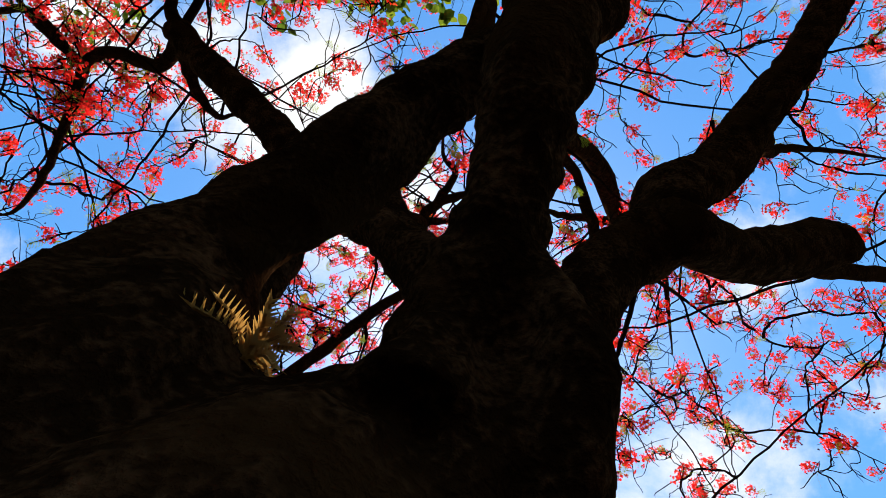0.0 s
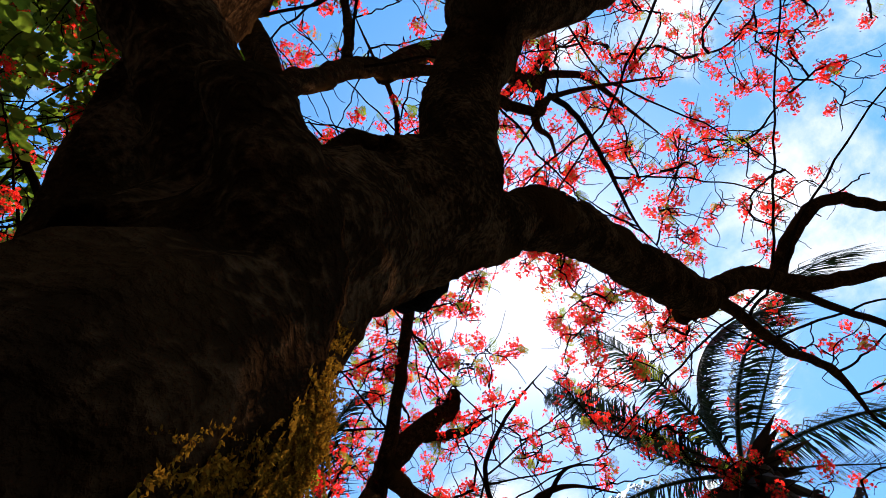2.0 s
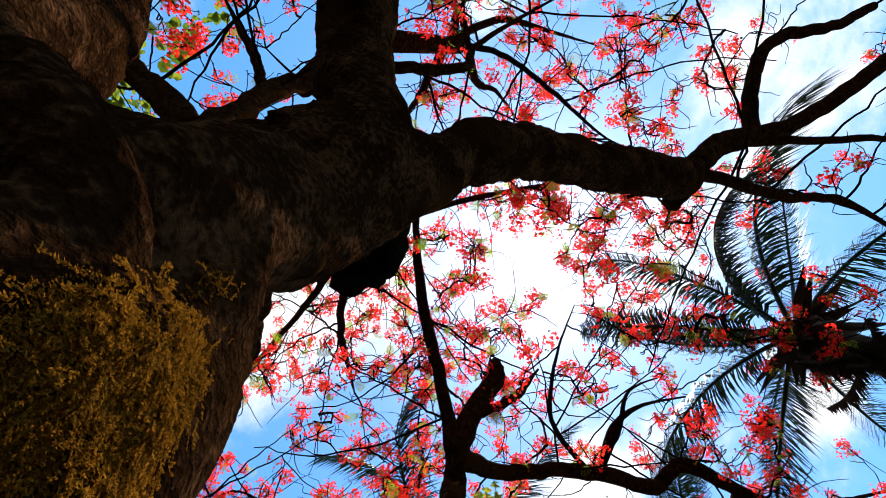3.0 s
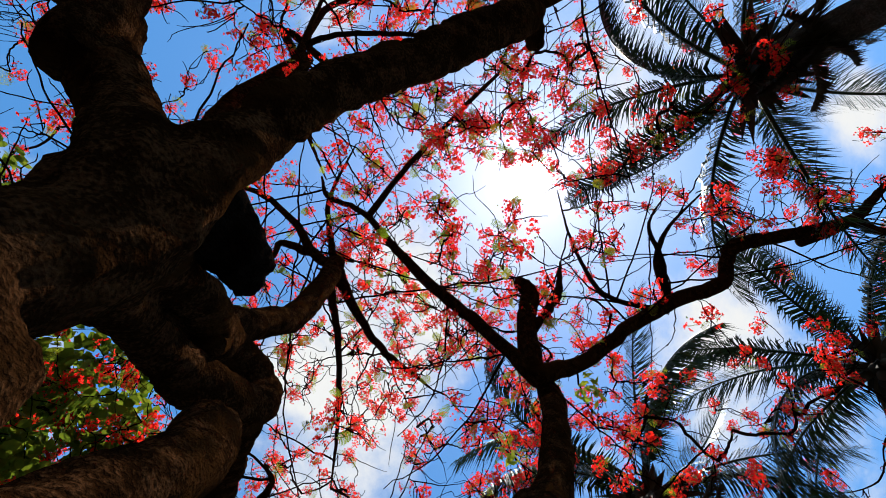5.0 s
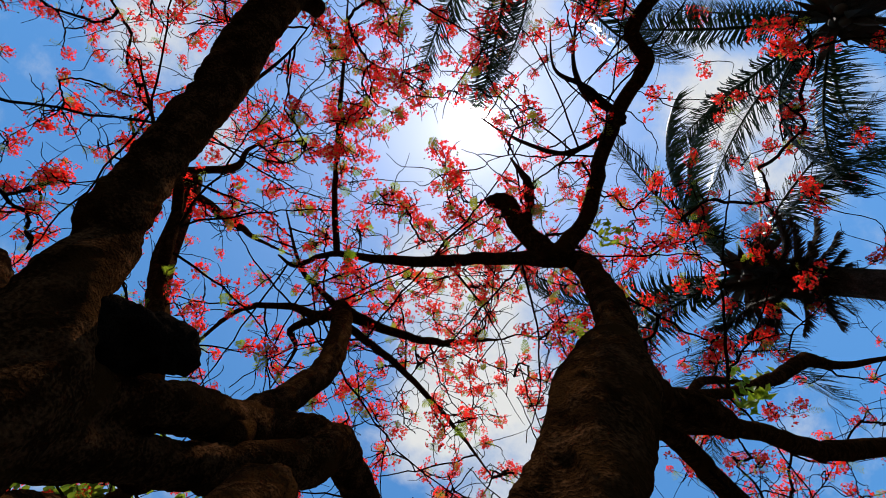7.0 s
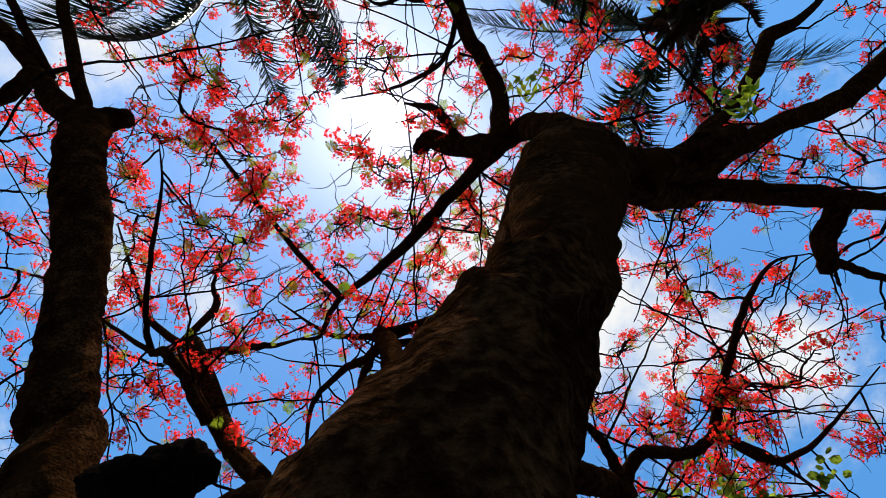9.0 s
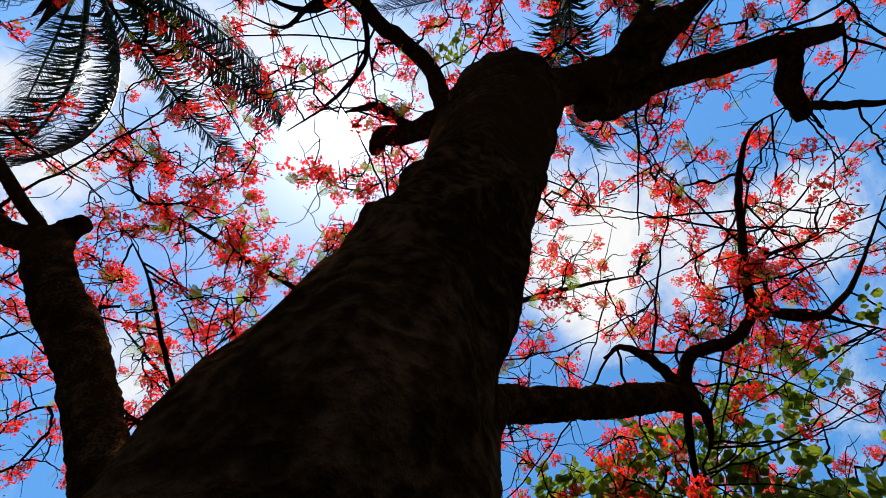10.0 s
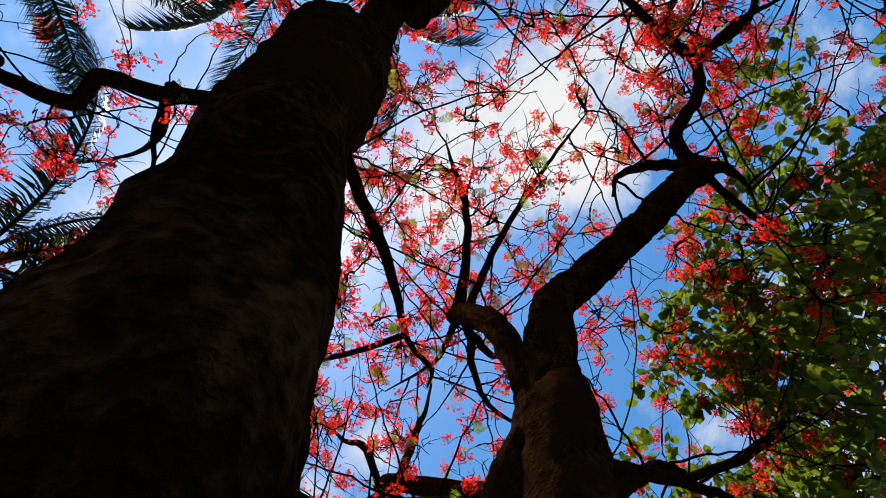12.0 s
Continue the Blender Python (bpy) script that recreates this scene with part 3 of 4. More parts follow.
branch("branch", [(0.18, 0.18, 7.90, 0.046), (0.77, 0.94, 8.38, 0.042), (1.41, 1.89, 9.02, 0.045), (2.10, 3.06, 9.50, 0.038), (2.72, 4.05, 9.98, 0.030)])
branch("branch", [(-2.02, 1.65, 6.46, 0.125), (-1.63, 1.79, 7.09, 0.125), (-1.39, 2.00, 7.56, 0.120), (-1.23, 1.89, 7.66, 0.091)])
branch("branch", [(-1.68, 1.86, 6.94, 0.054), (-1.54, 2.38, 7.74, 0.069), (-1.18, 2.62, 8.06, 0.048)])
branch("branch", [(-2.03, 1.62, 6.38, 0.123), (-2.21, 2.28, 6.85, 0.094), (-2.04, 3.05, 7.12, 0.086), (-1.98, 3.82, 7.39, 0.098), (-2.00, 4.58, 7.68, 0.102), (-1.64, 4.95, 7.87, 0.096), (-1.76, 6.03, 8.15, 0.091), (-1.90, 7.18, 8.48, 0.078)])
branch("branch", [(-1.94, 6.24, 8.38, 0.093), (-1.89, 7.25, 8.54, 0.086), (-1.63, 8.06, 8.86, 0.062), (-1.42, 8.86, 9.18, 0.056), (-1.01, 10.10, 9.66, 0.040)])
branch("branch", [(-1.90, 7.25, 8.54, 0.069), (-2.24, 7.81, 8.86, 0.072), (-2.77, 8.82, 9.34, 0.058), (-3.84, 9.94, 9.82, 0.042)])
branch("branch", [(-2.14, 3.76, 7.58, 0.053), (-1.60, 4.02, 8.22, 0.050), (-1.23, 4.56, 8.70, 0.043), (-0.83, 5.73, 9.34, 0.038)])
branch("branch", [(-2.14, 3.74, 7.58, 0.045), (-1.55, 4.02, 8.06, 0.040), (-1.07, 4.19, 8.54, 0.034), (-0.67, 4.91, 9.02, 0.027)])
branch("branch", [(-2.16, 3.74, 7.58, 0.038), (-1.87, 3.15, 8.06, 0.040), (-1.47, 3.06, 8.54, 0.035), (-0.90, 3.09, 9.02, 0.037), (-0.21, 3.22, 9.50, 0.029)])
branch("branch", [(-2.99, 1.14, 4.62, 0.115), (-3.33, 1.17, 4.78, 0.104), (-3.44, 1.18, 4.86, 0.053)])
branch("branch", [(-3.31, 0.77, 5.02, 0.051), (-3.87, 1.30, 5.98, 0.054), (-4.51, 1.52, 6.46, 0.048), (-5.46, 1.76, 7.10, 0.040)])
branch("branch", [(-4.88, 0.40, 5.66, 0.093), (-4.83, 0.10, 5.82, 0.107), (-4.90, -0.24, 5.90, 0.088)])
branch("branch", [(-4.83, -0.10, 5.82, 0.048), (-5.62, -0.46, 6.30, 0.048), (-6.64, -0.90, 6.78, 0.046), (-7.94, -1.49, 7.26, 0.037)])

# ---- blossom, leaves and twigs ----
def frame_at(rng, up=1.0):
    """A random turn whose z axis points mostly up."""
    z = Vector((rng.randn() * 0.6, rng.randn() * 0.6, up)).normalized()
    return z.to_track_quat("Z", "Y").to_matrix().to_4x4() @ Matrix.Rotation(rng.rand() * 6.283, 4, "Z")


def petal(m, size, rng):
    """A clawed, spoon-shaped petal, folded along its middle."""
    w, fold, curl = 0.36 + 0.14 * rng.rand(), 0.1 + 0.15 * rng.rand(), rng.randn() * 0.25
    v = [(0, 0, 0), (w, 0.68, fold), (0, 1.1, curl), (-w, 0.68, fold)]
    return [m @ Vector((x * size, y * size, z * size)) for x, y, z in v], [(0, 1, 2), (0, 2, 3)]


def flower(m, size, rng):
    out = []
    for k in range(5):
        turn = m @ Matrix.Rotation(k * 1.2566 + rng.rand() * 0.5, 4, "Z") @ Matrix.Rotation(rng.rand() * 1.1 - 0.1, 4, "X")
        out.append(petal(turn, size * (0.7 + 0.5 * rng.rand()), rng))
    return joined(out)


def cluster_mesh(seed, flowers, spreadr):
    """A blossom truss: red five-petalled flowers, green stalks and dark buds in round heads."""
    rng = np.random.RandomState(seed)
    red, green, dark = [], [], []
    heads = [Vector((rng.randn() * spreadr * 0.5, rng.randn() * spreadr * 0.5, 0.06 + 0.06 * rng.rand())) for k in range(3)]
    for k in range(flowers):
        c = heads[0 if k % 5 < 3 else k % 5 - 2]
        out = Vector(rng.randn(3)).normalized()
        p = c + out * spreadr * (0.35 + 0.38 * rng.rand())
        face = out.to_track_quat("Z", "Y").to_matrix().to_4x4()
        red.append(flower(Matrix.Translation(p) @ face, 0.0215, rng))
        if k % 2 == 0:
            green.append(tube([(c.x * 0.5, c.y * 0.5, c.z * 0.3, 0.002), (c.x, c.y, c.z * 0.8, 0.002), (p.x, p.y, p.z, 0.002)], 3, cap=False))
    for k in range(10):
        c = heads[k % 3] + Vector(rng.randn(3)).normalized() * spreadr * 0.72
        some = green if k < 3 else dark
        some.append(tube([(c.x, c.y, c.z - 0.012, 0.003), (c.x + 0.003, c.y, c.z, 0.009), (c.x, c.y, c.z + 0.012, 0.003)], 4))
    v, f = joined([joined(red), joined(green), joined(dark)])
    counts = [sum(len(q[1]) for q in some) for some in (red, green, dark)]
    return v, f, [0] * counts[0] + [1] * counts[1] + [2] * counts[2]


def pinna_leaf(seed, length=0.34, pairs=9, leaflets=11):
    """A feathery twice-divided leaf."""
    rng = np.random.RandomState(seed)
    out = [tube([(0, 0, 0, 0.003), (0, length * 0.5, 0.02, 0.002), (0, length, -0.05, 0.001)], 3, cap=False)]
    for i in range(pairs):
        y = length * (0.15 + 0.85 * i / pairs)
        z = 0.02 - 0.07 * (i / pairs) ** 2
        for side in (-1, 1):
            ln = 0.12 * math.sin(0.5 + 2.3 * i / pairs) * (0.8 + 0.4 * rng.rand())
            droop = 0.25 + rng.rand() * 0.3
            for j in range(leaflets):
                s = (j + 0.6) / leaflets
                c = Vector((side * ln * s, y + ln * s * 0.45, z - droop * ln * s * s))
                for k in (-1, 1):
                    d = Vector((0.15 * side, 0.9 * k, rng.randn() * 0.25)).normalized() * 0.013
                    w = Vector((0.0052, 0, 0))
                    out.append(([c - w, c + w, c + d + w * 0.7, c + d - w * 0.7], [(0, 1, 2, 3)]))
    return joined(out)


CLUSTERS = [cluster_mesh(40 + i, n, r) for i, (n, r) in enumerate(((52, 0.12), (66, 0.14), (38, 0.10), (74, 0.15), (58, 0.13), (46, 0.12)))]
CLUSTER_MESHES = [mesh_from("blossom", v, f, [PETAL, CALYX, DARK_BUD], mi, smooth=False) for v, f, mi in CLUSTERS]
LEAVES = [pinna_leaf(60 + i, 0.28 + 0.06 * i) for i in range(3)]
FAR_LEAVES = [pinna_leaf(70 + i, 0.28 + 0.06 * i, 7, 6) for i in range(3)]
LEAF_MESHES = [mesh_from("feathery_leaf", v, f, YOUNG_LEAF, smooth=False) for v, f in LEAVES]


CLUSTER_POINTS = [np.array([tuple(q) for q in v]) for v, f, mi in CLUSTERS]
LEAF_POINTS = [np.array([tuple(q) for q in v]) for v, f in FAR_LEAVES]


def moved(m, points):
    """Points carried by a matrix, as a list."""
    a = np.array(m)
    return (points @ a[:3, :3].T + a[:3, 3]).tolist()


# where the blossom hangs thickest
HEAVY = [(1.27, 3.57, 7.42), (0.70, 5.57, 7.58), (0.29, 4.38, 7.58), (-0.65, 6.04, 8.06), (-1.52, 6.42, 8.06), (-3.80, 6.10, 8.06), (-1.26, 5.27, 7.90), (1.36, 3.74, 8.06),
         (1.62, 2.88, 7.90), (-4.50, -0.64, 7.58), (-3.59, -1.78, 6.62), (0.63, 5.52, 7.10), (3.47, -1.18, 7.10), (3.71, -0.05, 6.78), (-4.13, 5.30, 8.06), (-3.48, 2.84, 7.58),
         (-3.42, -1.93, 6.62), (-4.68, -1.93, 7.10), (-1.07, 4.54, 7.10), (-2.70, 1.08, 6.78), (-4.17, -1.72, 6.46), (-3.28, -2.02, 6.62), (3.36, -0.99, 7.10), (4.55, 1.72, 7.10), (-3.38, 5.46, 7.25), (-4.60, -2.05, 7.30)]


def grow_canopy():
    """Twigs from the nearest branch to every blossom, then blossom and leaf on the ends."""
    rng = np.random.RandomState(7)
    nodes = [np.array(n[:3]) for n in NODES]
    owner = [n[3] for n in NODES]
    # long fine branches that arch out from the boughs and carry the twigs
    long_ones = {}
    for k in range(LONG_TWIGS):
        i = rng.randint(len(NODES))
        a = np.array(NODES[i][:3])
        if a[2] < 5.2:
            continue
        d = rng.randn(3) * (1, 1, 0.25) + np.append((a[:2] - (-0.5, 0.8)) * 0.12, 0.25)
        d /= np.linalg.norm(d)
        turn = np.cross(d, rng.randn(3)) * 0.3
        ln = 1.2 + 1.6 * rng.rand()
        sp = spline([(*a, 0.015), (*(a + d * ln * 0.35 + turn * ln * 0.12), 0.012), (*(a + d * ln * 0.7 + turn * ln * 0.4), 0.009), (*(a + d * ln + turn * ln * 0.85), 0.007)], 5)
        sp[1:, :3] += rng.randn(len(sp) - 1, 3) * 0.012
        long_ones.setdefault(NODES[i][3], []).append(tube(sp, 5, 0.08, seed=k, cap=False))
        for q in sp[4::2]:
            nodes.append(q[:3]); owner.append(NODES[i][3])
    targets = []
    for spot in HEAVY:
        for k in range(5):
            targets.append(np.array(spot) + rng.randn(3) * (0.22, 0.22, 0.16))
    # blossom among the green leaves
    for k in range(110):
        x, y = -1.2 + rng.randn() * 1.8, -4.0 + rng.randn() * 1.0
        targets.append(np.array((x, y, 6.4 + rng.randn() * 0.5)))
    # a thick middle of the crown
    for k in range(360):
        x, y = -0.8 + rng.randn() * 2.6, 1.2 + rng.randn() * 1.9
        targets.append(np.array((x, y, 8.3 + rng.randn() * 0.7)))
    while len(targets) < BLOSSOMS:
        a, r = rng.rand() * 6.283, 10.5 * math.sqrt(rng.rand())
        x, y = -0.6 + r * math.cos(a), 1.0 + r * math.sin(a)
        z = 8.2 + 0.06 * r + rng.randn() * 1.0 + 0.8 * noise.noise((x * 0.3, y * 0.3, 2.0))
        if noise.noise((x * 0.5, y * 0.5, 5.0)) < -0.32 or (y > 3.2 and rng.rand() < 0.68):
            continue
        targets.append(np.array((x, y, max(z, 5.8))))
    # the crown is open where the sun comes through
    beam = np.array(SUN) / SUN.z
    open_spots = [(-0.05, 0.35, 0.5), (0.15, 0.2, 0.3), (0.15, 0.6, 0.3), (-0.1, 1.1, 0.3), (-0.35, 1.2, 0.3), (-0.65, 1.25, 0.3), (-1.05, 1.05, 0.3), (-1.1, 0.8, 0.3)]
    targets = [q for q in targets if all(math.hypot(*(q[:2] - beam[:2] * (q[2] - 1.6) - (ox, oy))) > ow for ox, oy, ow in open_spots)]
    targets = np.array(targets)
    left = len(targets)
    waiting = np.ones(left, bool)
    arr = np.array(nodes)
    near = np.full(len(targets), -1)
    dist = np.full(len(targets), 1e9)
    for i in range(len(targets)):
        d = np.linalg.norm(arr - targets[i], axis=1)
        near[i], dist[i] = d.argmin(), d.min()
    made, ends = [], []
    from_twig = [-1] * len(nodes)
    while left:
        i = int(np.argmin(np.where(waiting, dist, 1e9)))
        waiting[i] = False
        left -= 1
        if dist[i] > 3.4:
            continue
        a, b = nodes[near[i]], targets[i]
        side = np.cross(b - a, rng.randn(3)); side /= np.linalg.norm(side) + 1e-9
        ln = dist[i]
        bend = side * ln * (0.06 + 0.12 * rng.rand())
        kink = rng.randn(3) * ln * 0.04
        sp = spline([(*a, 1.0), (*(a * 0.66 + b * 0.34 + bend), 0.86), (*(a * 0.33 + b * 0.67 + bend * 0.8 + kink), 0.72), (*b, 0.55)], 4)
        sp[1:-1, :3] += rng.randn(len(sp) - 2, 3) * (0.003 + 0.003 * min(ln, 1.2))
        made.append([sp, owner[near[i]], from_twig[near[i]], 1])
        ends.append((b, b - a, len(ends)))
        for p in sp[3::3]:
            nodes.append(p[:3]); owner.append(owner[near[i]]); from_twig.append(len(made) - 1)
            d = np.linalg.norm(targets - p[:3], axis=1)
            closer = d < dist
            dist[closer], near[closer] = d[closer], len(nodes) - 1
    for k in range(len(made) - 1, -1, -1):
        if made[k][2] >= 0:
            made[made[k][2]][3] += made[k][3]
    twigs = long_ones
    for k, (sp, own, _, carried_twigs) in enumerate(made):
        sp[:, 3] *= min(0.0068 * carried_twigs ** 0.44, 0.028)
        pieces = twigs.setdefault(own, [])
        pieces.append(tube(sp, 5, 0.1, seed=k, cap=False))
        along = (sp[-1, :3] - sp[0, :3]) * 0.5
        for s in range(rng.randint(1, 5)):
            c = sp[rng.randint(2, len(sp))][:3]
            d = rng.randn(3) * (0.4, 0.4, 0.28) + along / (np.linalg.norm(along) + 0.1) * 0.4
            d *= 0.25 + rng.rand() * 0.75
            w, w2 = rng.randn(3) * 0.04, rng.randn(3) * 0.05
            fine_twig = spline([(*c, 0.0078), (*(c + d * 0.35 + w), 0.0068), (*(c + d * 0.7 + w2), 0.0056), (*(c + d), 0.0035)], 3)
            fine_twig[1:, :3] += rng.randn(len(fine_twig) - 1, 3) * 0.004
            pieces.append(tube(fine_twig, 4, cap=False))
    for k, pieces in twigs.items():
        v, f = joined(pieces)
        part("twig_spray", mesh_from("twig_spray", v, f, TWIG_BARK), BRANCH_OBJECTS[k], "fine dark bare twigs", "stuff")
    ends.sort(key=lambda e: math.hypot(e[0][0] + 0.4, e[0][1] - 0.6))
    massed_v, massed_f, massed_i = [], [], []
    leaf_v, leaf_f = [], []
    leaf_n = 0
    for n, (b, d, _) in enumerate(ends):
        k = rng.randint(len(CLUSTERS))
        s = 0.84 + 0.5 * rng.rand()
        m = Matrix.Translation(b) @ frame_at(rng) @ Matrix.Scale(s, 4)
        if n < 290:
            part("blossom", CLUSTER_MESHES[k], tree, m=m)
        else:
            v, f, mi = CLUSTERS[k]
            o = len(massed_v)
            massed_v += moved(m, CLUSTER_POINTS[k])
            massed_f += [tuple(i + o for i in q) for q in f]
            massed_i += mi
        for _ in range(rng.choice([0, 1, 1, 1, 2])):
            j = rng.randint(len(LEAF_MESHES))
            p = Vector(b) - Vector(d).normalized() * 0.1 * rng.rand()
            if leaf_n >= 290:
                mm = Matrix.Translation(p) @ frame_at(rng, 1.2) @ Matrix.Rotation(-0.3, 4, "X") @ Matrix.Scale(0.3 + 0.35 * rng.rand(), 4)
                v, f = FAR_LEAVES[j]
                o = len(leaf_v)
                leaf_v += moved(mm, LEAF_POINTS[j])
                leaf_f += [tuple(i + o for i in q) for q in f]
            else:
                mm = Matrix.Translation(p) @ frame_at(rng, 1.2) @ Matrix.Rotation(-0.3, 4, "X") @ Matrix.Scale(0.3 + 0.35 * rng.rand(), 4)
                part("feathery_leaf", LEAF_MESHES[j], tree, m=mm)
                leaf_n += 1
    part("outer_leaves", mesh_from("outer_leaves", leaf_v, leaf_f, YOUNG_FAR, smooth=False), tree, "feathery young leaves of the outer crown", "stuff")
    if massed_v:
        part("outer_blossom", mesh_from("outer_blossom", massed_v, massed_f, [PETAL, CALYX, DARK_BUD], massed_i, smooth=False), tree, "massed red blossom of the outer crown", "stuff")


grow_canopy()


# ---- green leafy side of the crown ----
def leaf_spray(m, rng, count=12, size=0.135):
    out = []
    for k in range(count):
        t = k / count
        c = Vector(((rng.rand() - 0.5) * 0.24, t * 0.42, (rng.rand() - 0.5) * 0.06))
        a = rng.rand() * 6.283
        s = size * (0.6 + 0.7 * rng.rand())
        u = Vector((math.cos(a), math.sin(a), rng.randn() * 0.4)).normalized() * s
        w = Vector((-math.sin(a), math.cos(a), rng.randn() * 0.4)).normalized() * s * 0.42
        out.append(([m @ (c - u * 0.1), m @ (c + u * 0.2 + w * 0.8), m @ (c + u * 0.65 + w), m @ (c + u), m @ (c + u * 0.65 - w), m @ (c + u * 0.2 - w * 0.8)], [(0, 1, 2, 3, 4, 5)]))
    return out


def green_crown():
    rng = np.random.RandomState(21)
    nodes = np.array([n[:3] for n in NODES])
    leaves, stalks = [], []
    made = 0
    while made < GREEN_SPRAYS:
        x, y = -1.4 + rng.randn() * 1.9, -4.7 + rng.randn() * 1.25
        z = 7.0 + rng.randn() * 0.8
        if noise.noise((x * 0.8, y * 0.8, z)) < -0.02 or y > -3.0 - 0.25 * rng.rand():
            continue
        p = Vector((x, y, z))
        leaves += leaf_spray(Matrix.Translation(p) @ frame_at(rng, 0.7), rng)
        made += 1
        if made % 4 == 0:
            d = np.linalg.norm(nodes - np.array(p), axis=1)
            a = nodes[d.argmin()]
            if d.min() < 4:
                mid = (a + np.array(p)) / 2 + rng.randn(3) * 0.12
                stalks.append(tube(spline([(*a, 0.012), (*mid, 0.008), (*p, 0.003)], 4), 5, 0.1, cap=False))
    v, f = joined(leaves)
    part("green_foliage", mesh_from("green_foliage", v, f, GREEN_LEAF, smooth=False), tree, "dense green leaves of the leafy side", "stuff")
    v, f = joined(stalks)
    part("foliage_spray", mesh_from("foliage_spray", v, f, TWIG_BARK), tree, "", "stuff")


green_crown()


# ---- palms ----
def frond_mesh(seed, length, dead=False):
    """An arching feather frond: a keeled rib with long narrow leaflets hanging from both sides."""
    rng = np.random.RandomState(seed)
    n = 14
    droop = 1.2 + rng.rand() * 0.9 + (0.8 if dead else 0)
    rib, ang, p = [], 0.55 - 0.2 * rng.rand() - (1.4 if dead else 0), np.zeros(3)
    for i in range(n):
        t = i / (n - 1)
        rib.append((*p, 0.035 * (1 - t) ** 0.8 + 0.004))
        p = p + np.array((rng.randn() * 0.012, math.cos(ang), math.sin(ang))) * length / n
        ang -= droop / n * (0.6 + t)
    sp = spline(rib, 4)
    rv, rf = tube(sp, 6, cap=False)
    blades = []
    total = len(sp)
    for i in range(int(total * 0.16), total):
        t = i / total
        c = sp[i][:3]
        fwd = sp[min(i + 1, total - 1)][:3] - sp[max(i - 1, 0)][:3]
        fwd /= np.linalg.norm(fwd) + 1e-9
        for rep in range(4):
            for side in (-1, 1):
                if rng.rand() < 0.12:
                    continue
                ln = length * 0.128 * math.sin(math.pi * (0.12 + 0.8 * t)) ** 0.6 * (0.7 + 0.5 * rng.rand()) * (0.7 if dead else 1)
                off = c + fwd * rep * length / total * 0.25
                sweep = 0.35 + 0.65 * t + rng.randn() * 0.16
                out = np.array((side, 0, 0)) * math.cos(sweep) + fwd * math.sin(sweep)
                hang = np.array((0, 0, -1)) * (0.7 + 1.0 * rng.rand() + (0.8 if dead else 0))
                q1 = off + out * ln * 0.5 + hang * ln * 0.12
                q2 = off + out * ln * 0.8 + hang * ln * 0.62
                w = fwd * 0.013 + np.array((0, 0, 0.006))
                blades.append(([off - w * 0.6, off + w * 0.6, q1 + w, q1 - w, q2], [(0, 1, 2, 3), (3, 2, 4)]))
    bv, bf = joined(blades)
    f = rf + [tuple(i + len(rv) for i in q) for q in bf]
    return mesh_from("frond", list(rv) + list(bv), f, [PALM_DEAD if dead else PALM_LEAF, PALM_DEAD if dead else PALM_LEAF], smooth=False)


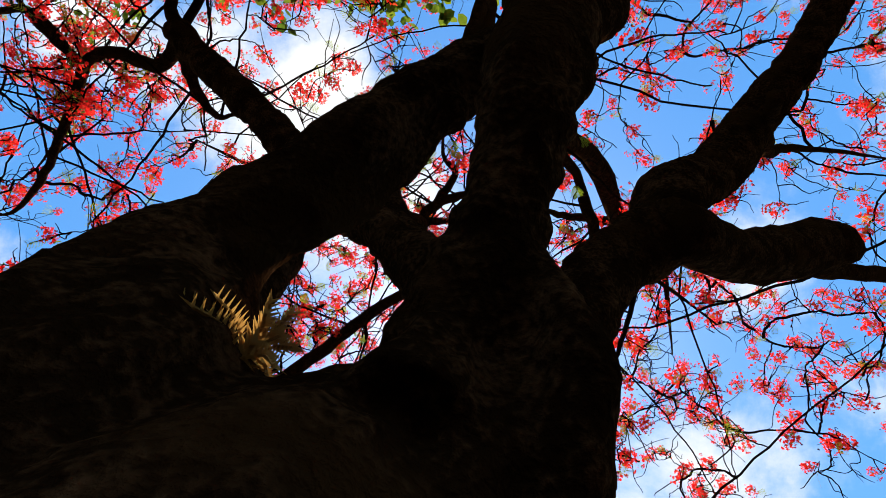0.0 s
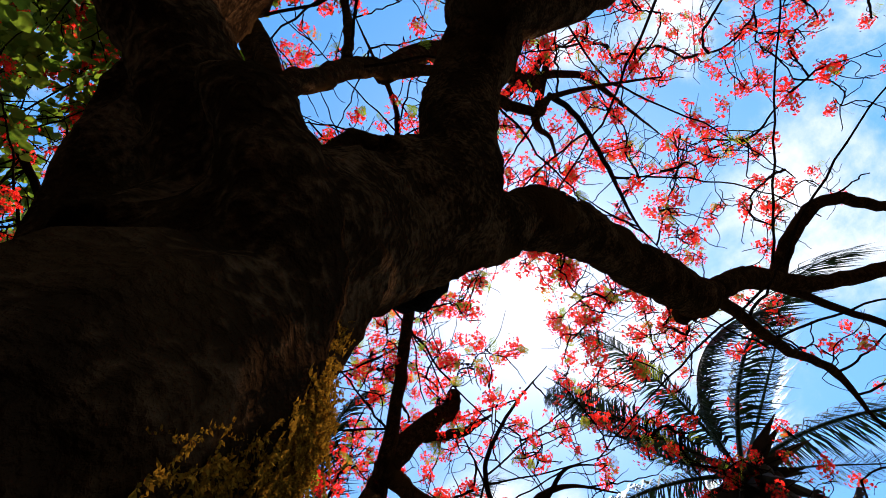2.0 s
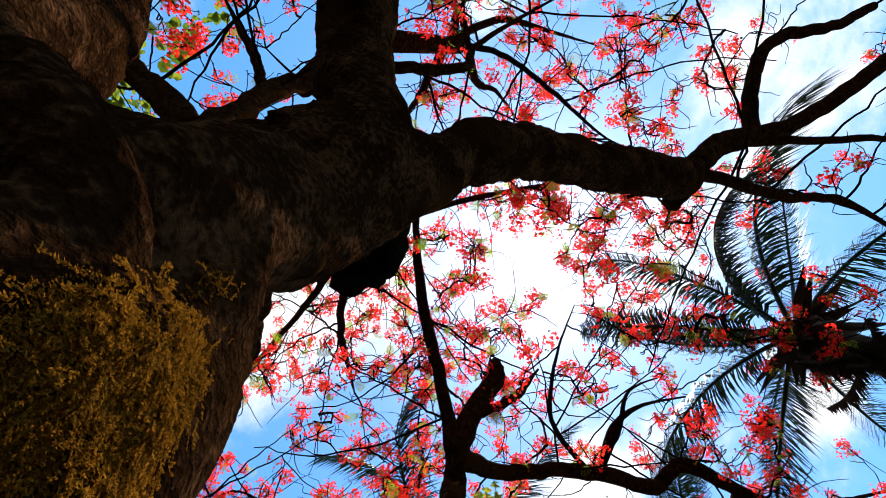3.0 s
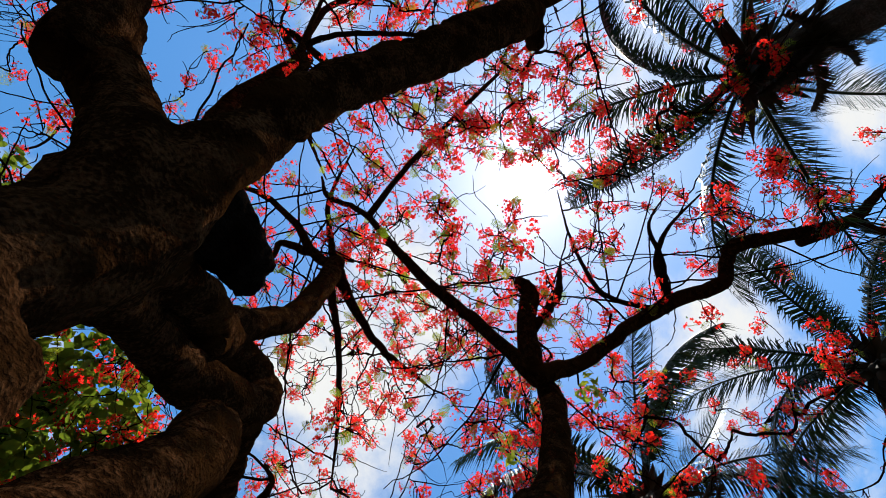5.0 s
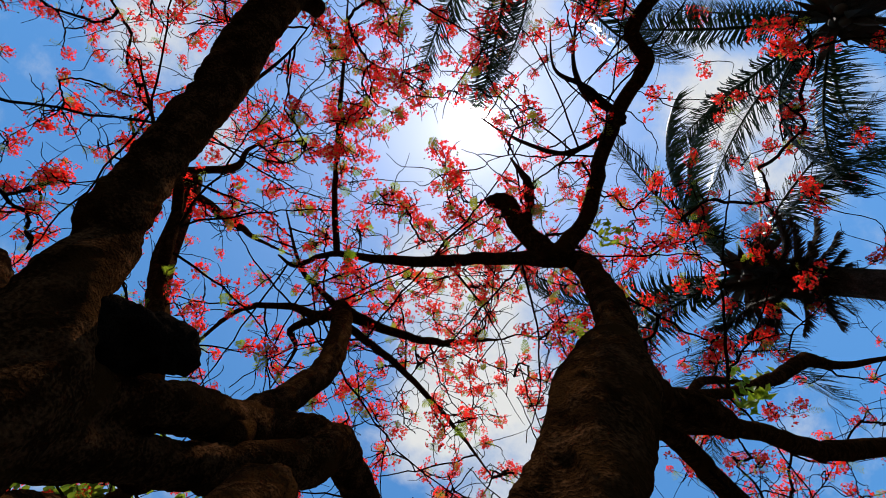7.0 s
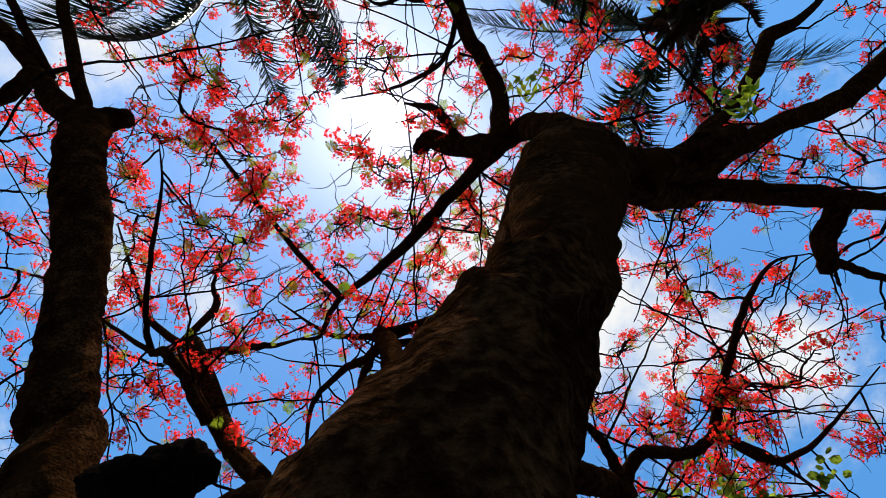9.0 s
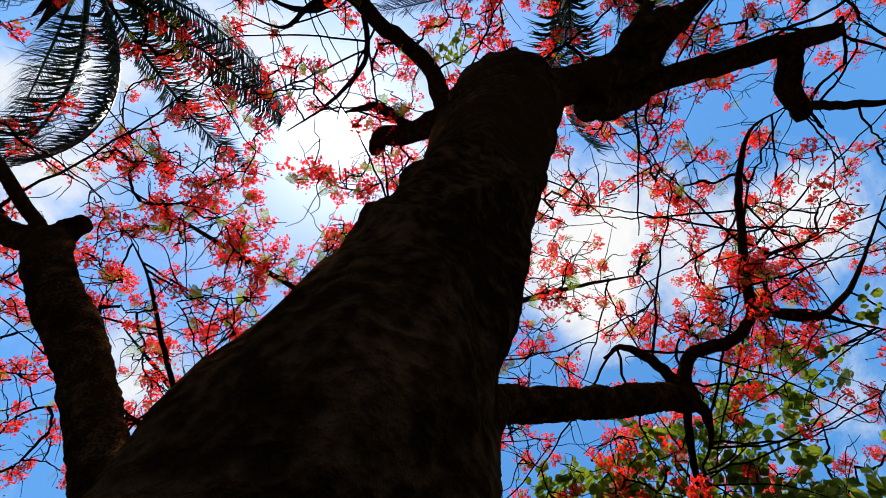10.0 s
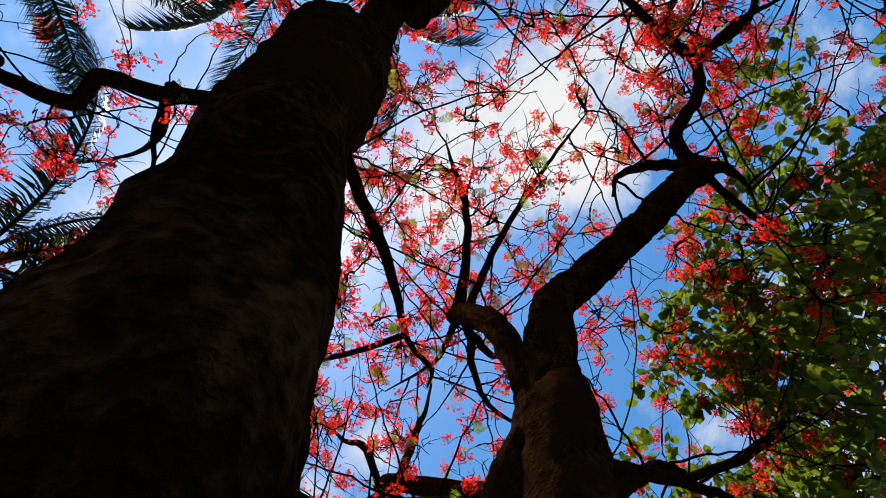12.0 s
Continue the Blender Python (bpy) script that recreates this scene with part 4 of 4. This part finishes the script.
def palm(crown, base, length, fronds, seed, label, skirt=9):
    rng = np.random.RandomState(seed)
    ob = tagged(new("palm_tree"), label, "palm", "palms beside the flame tree")
    ob.location = base
    c, b = Vector(crown) - Vector(base), Vector((0, 0, 0))
    mid = (b + c) / 2 + Vector((rng.randn() * 0.25, rng.randn() * 0.25, 0))
    path = spline([(0, 0, -0.1, 0.32), (b.x * 0.8 + c.x * 0.15, b.y * 0.8 + c.y * 0.15, c.z * 0.2, 0.24), (mid.x, mid.y, mid.z, 0.21), (c.x, c.y, c.z, 0.2)], 14)
    path[::2, 3] *= 1.07
    v, f = tube(path, 14, 0.02, seed)
    part("trunk", mesh_from("palm_trunk", v, f, PALM_BARK), ob, "slim ringed palm trunk")
    live = [frond_mesh(seed * 10 + i, length) for i in range(4)]
    dead = frond_mesh(seed * 10 + 9, length * 0.42, True)
    for k in range(fronds):
        az = k * 2.399 + rng.randn() * 0.15
        pitch = 0.75 - 1.25 * k / fronds + rng.randn() * 0.08
        m = Matrix.Translation(c + Vector((0, 0, 0.12))) @ Matrix.Rotation(az, 4, "Z") @ Matrix.Rotation(pitch, 4, "X") @ Matrix.Rotation(rng.randn() * 0.5, 4, "Y") @ Matrix.Scale(0.85 + 0.25 * rng.rand(), 4)
        part("frond", live[k % 4], ob, m=m)
    for k in range(skirt):
        m = Matrix.Translation(c - Vector((0, 0, 0.1))) @ Matrix.Rotation(k * 2.399 + rng.randn() * 0.1, 4, "Z") @ Matrix.Rotation(-0.4 + rng.randn() * 0.35, 4, "X")
        part("dead_frond", dead, ob, "dry brown hanging frond", m=m)
    for k in range(40):
        a = k * 2.399
        spike = Matrix.Translation(c) @ Matrix.Rotation(a, 4, "Z") @ Matrix.Rotation(-1.15 + 1.5 * rng.rand(), 4, "X")
        ln, w = 0.5 + 0.75 * rng.rand(), 0.05 + 0.06 * rng.rand()
        sv = [spike @ Vector(q) for q in ((-w, 0, 0), (w, 0, 0), (w * 0.9, ln * 0.5, 0.06), (0.02, ln, -0.02), (-w * 0.9, ln * 0.5, 0.06), (0, ln * 0.45, -0.07))]
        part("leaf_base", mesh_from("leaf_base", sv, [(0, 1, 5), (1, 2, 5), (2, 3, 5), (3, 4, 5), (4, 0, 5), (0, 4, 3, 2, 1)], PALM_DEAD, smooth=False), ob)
    nuts = []
    for k in range(9):
        a = rng.rand() * 6.283
        q = c + Vector((0.26 * math.cos(a), 0.26 * math.sin(a), -0.1 - 0.22 * rng.rand()))
        nuts.append(tube([(q.x, q.y, q.z - 0.11, 0.03), (q.x, q.y, q.z - 0.05, 0.085), (q.x, q.y, q.z + 0.03, 0.095), (q.x, q.y, q.z + 0.1, 0.03)], 9))
    for nv, nf in nuts:
        part("coconut", mesh_from("coconut", nv, nf, PALM_DEAD), ob)
    return ob


palm((0.66, 5.95, 8.1), (0.9, 8.0, 0), 4.0, 14, 5, "tall palm with dark feather fronds against the sun")
palm((-5.9, 3.4, 9.3), (-7.6, 4.6, 0), 4.3, 14, 6, "tall palm with a shaggy skirt of dry fronds", 26)
palm((-4.75, 7.8, 9.3), (-5.6, 9.6, 0), 4.2, 13, 8, "palm with long drooping feather fronds")


# ---- dry fern in the crotch ----
def fern(spot, seed):
    rng = np.random.RandomState(seed)
    ob = tagged(new("fern"), "small dry golden fern rooted in the crotch of the trunk", "fern")
    ob.location = spot
    for k in range(34):
        a = rng.rand() * 6.283
        d = Vector((math.cos(a), math.sin(a), 0.2 + rng.randn() * 0.5)).normalized()
        ln = 0.04 + 0.06 * rng.rand()
        rib = spline([(0, 0, 0, 0.0025), (*(d * ln * 0.5 + Vector((0, 0, 0.02))), 0.002), (*(d * ln + Vector((0, 0, -0.03))), 0.001)], 5)
        pieces = [tube(rib, 3, cap=False)]
        side = d.cross(Vector((0, 0, 1))).normalized()
        for i in range(2, len(rib)):
            c = Vector(rib[i][:3])
            for s in (-1, 1):
                e = c + side * s * 0.02 * (1 - i / len(rib) * 0.6) + d * 0.014
                pieces.append(([c - d * 0.004, c + d * 0.004, e], [(0, 1, 2)]))
        v, f = joined(pieces)
        part("frond", mesh_from("fern_frond", v, f, FERN, smooth=False), ob)
    return ob


fern((-0.23, 0.12, 2.0), 3)


# ---- bright young leaf sprays on the lower branches ----
def young_spray(spot, seed):
    rng = np.random.RandomState(seed)
    blades = []
    for k in range(12):
        m = Matrix.Translation(spot) @ frame_at(rng, 0.2) @ Matrix.Translation((0, 0, 0.05 + 0.05 * rng.rand()))
        ln, w = 0.1 + 0.05 * rng.rand(), 0.03
        blades.append(([m @ Vector(q) for q in ((0, 0, 0), (w, ln * 0.5, 0.01), (0, ln, -0.01), (-w, ln * 0.5, 0.01))], [(0, 1, 2, 3)]))
    v, f = joined(blades)
    part("leaf_tuft", mesh_from("leaf_tuft", v, f, YOUNG_LEAF, smooth=False), tree, "bright yellow-green tuft of young leaves")


for n, spot in enumerate([(-4.42, 1.74, 5.90), (-4.35, 1.6, 5.98), (-2.71, 2.33, 6.94), (-2.60, 2.25, 6.9), (-2.34, 1.09, 5.50), (-2.47, 2.15, 6.58), (-2.38, 2.22, 6.66), (-3.59, 1.49, 4.95), (-3.66, 1.42, 5.02), (-3.50, 1.50, 5.05)]):
    young_spray(Vector(spot), 90 + n)
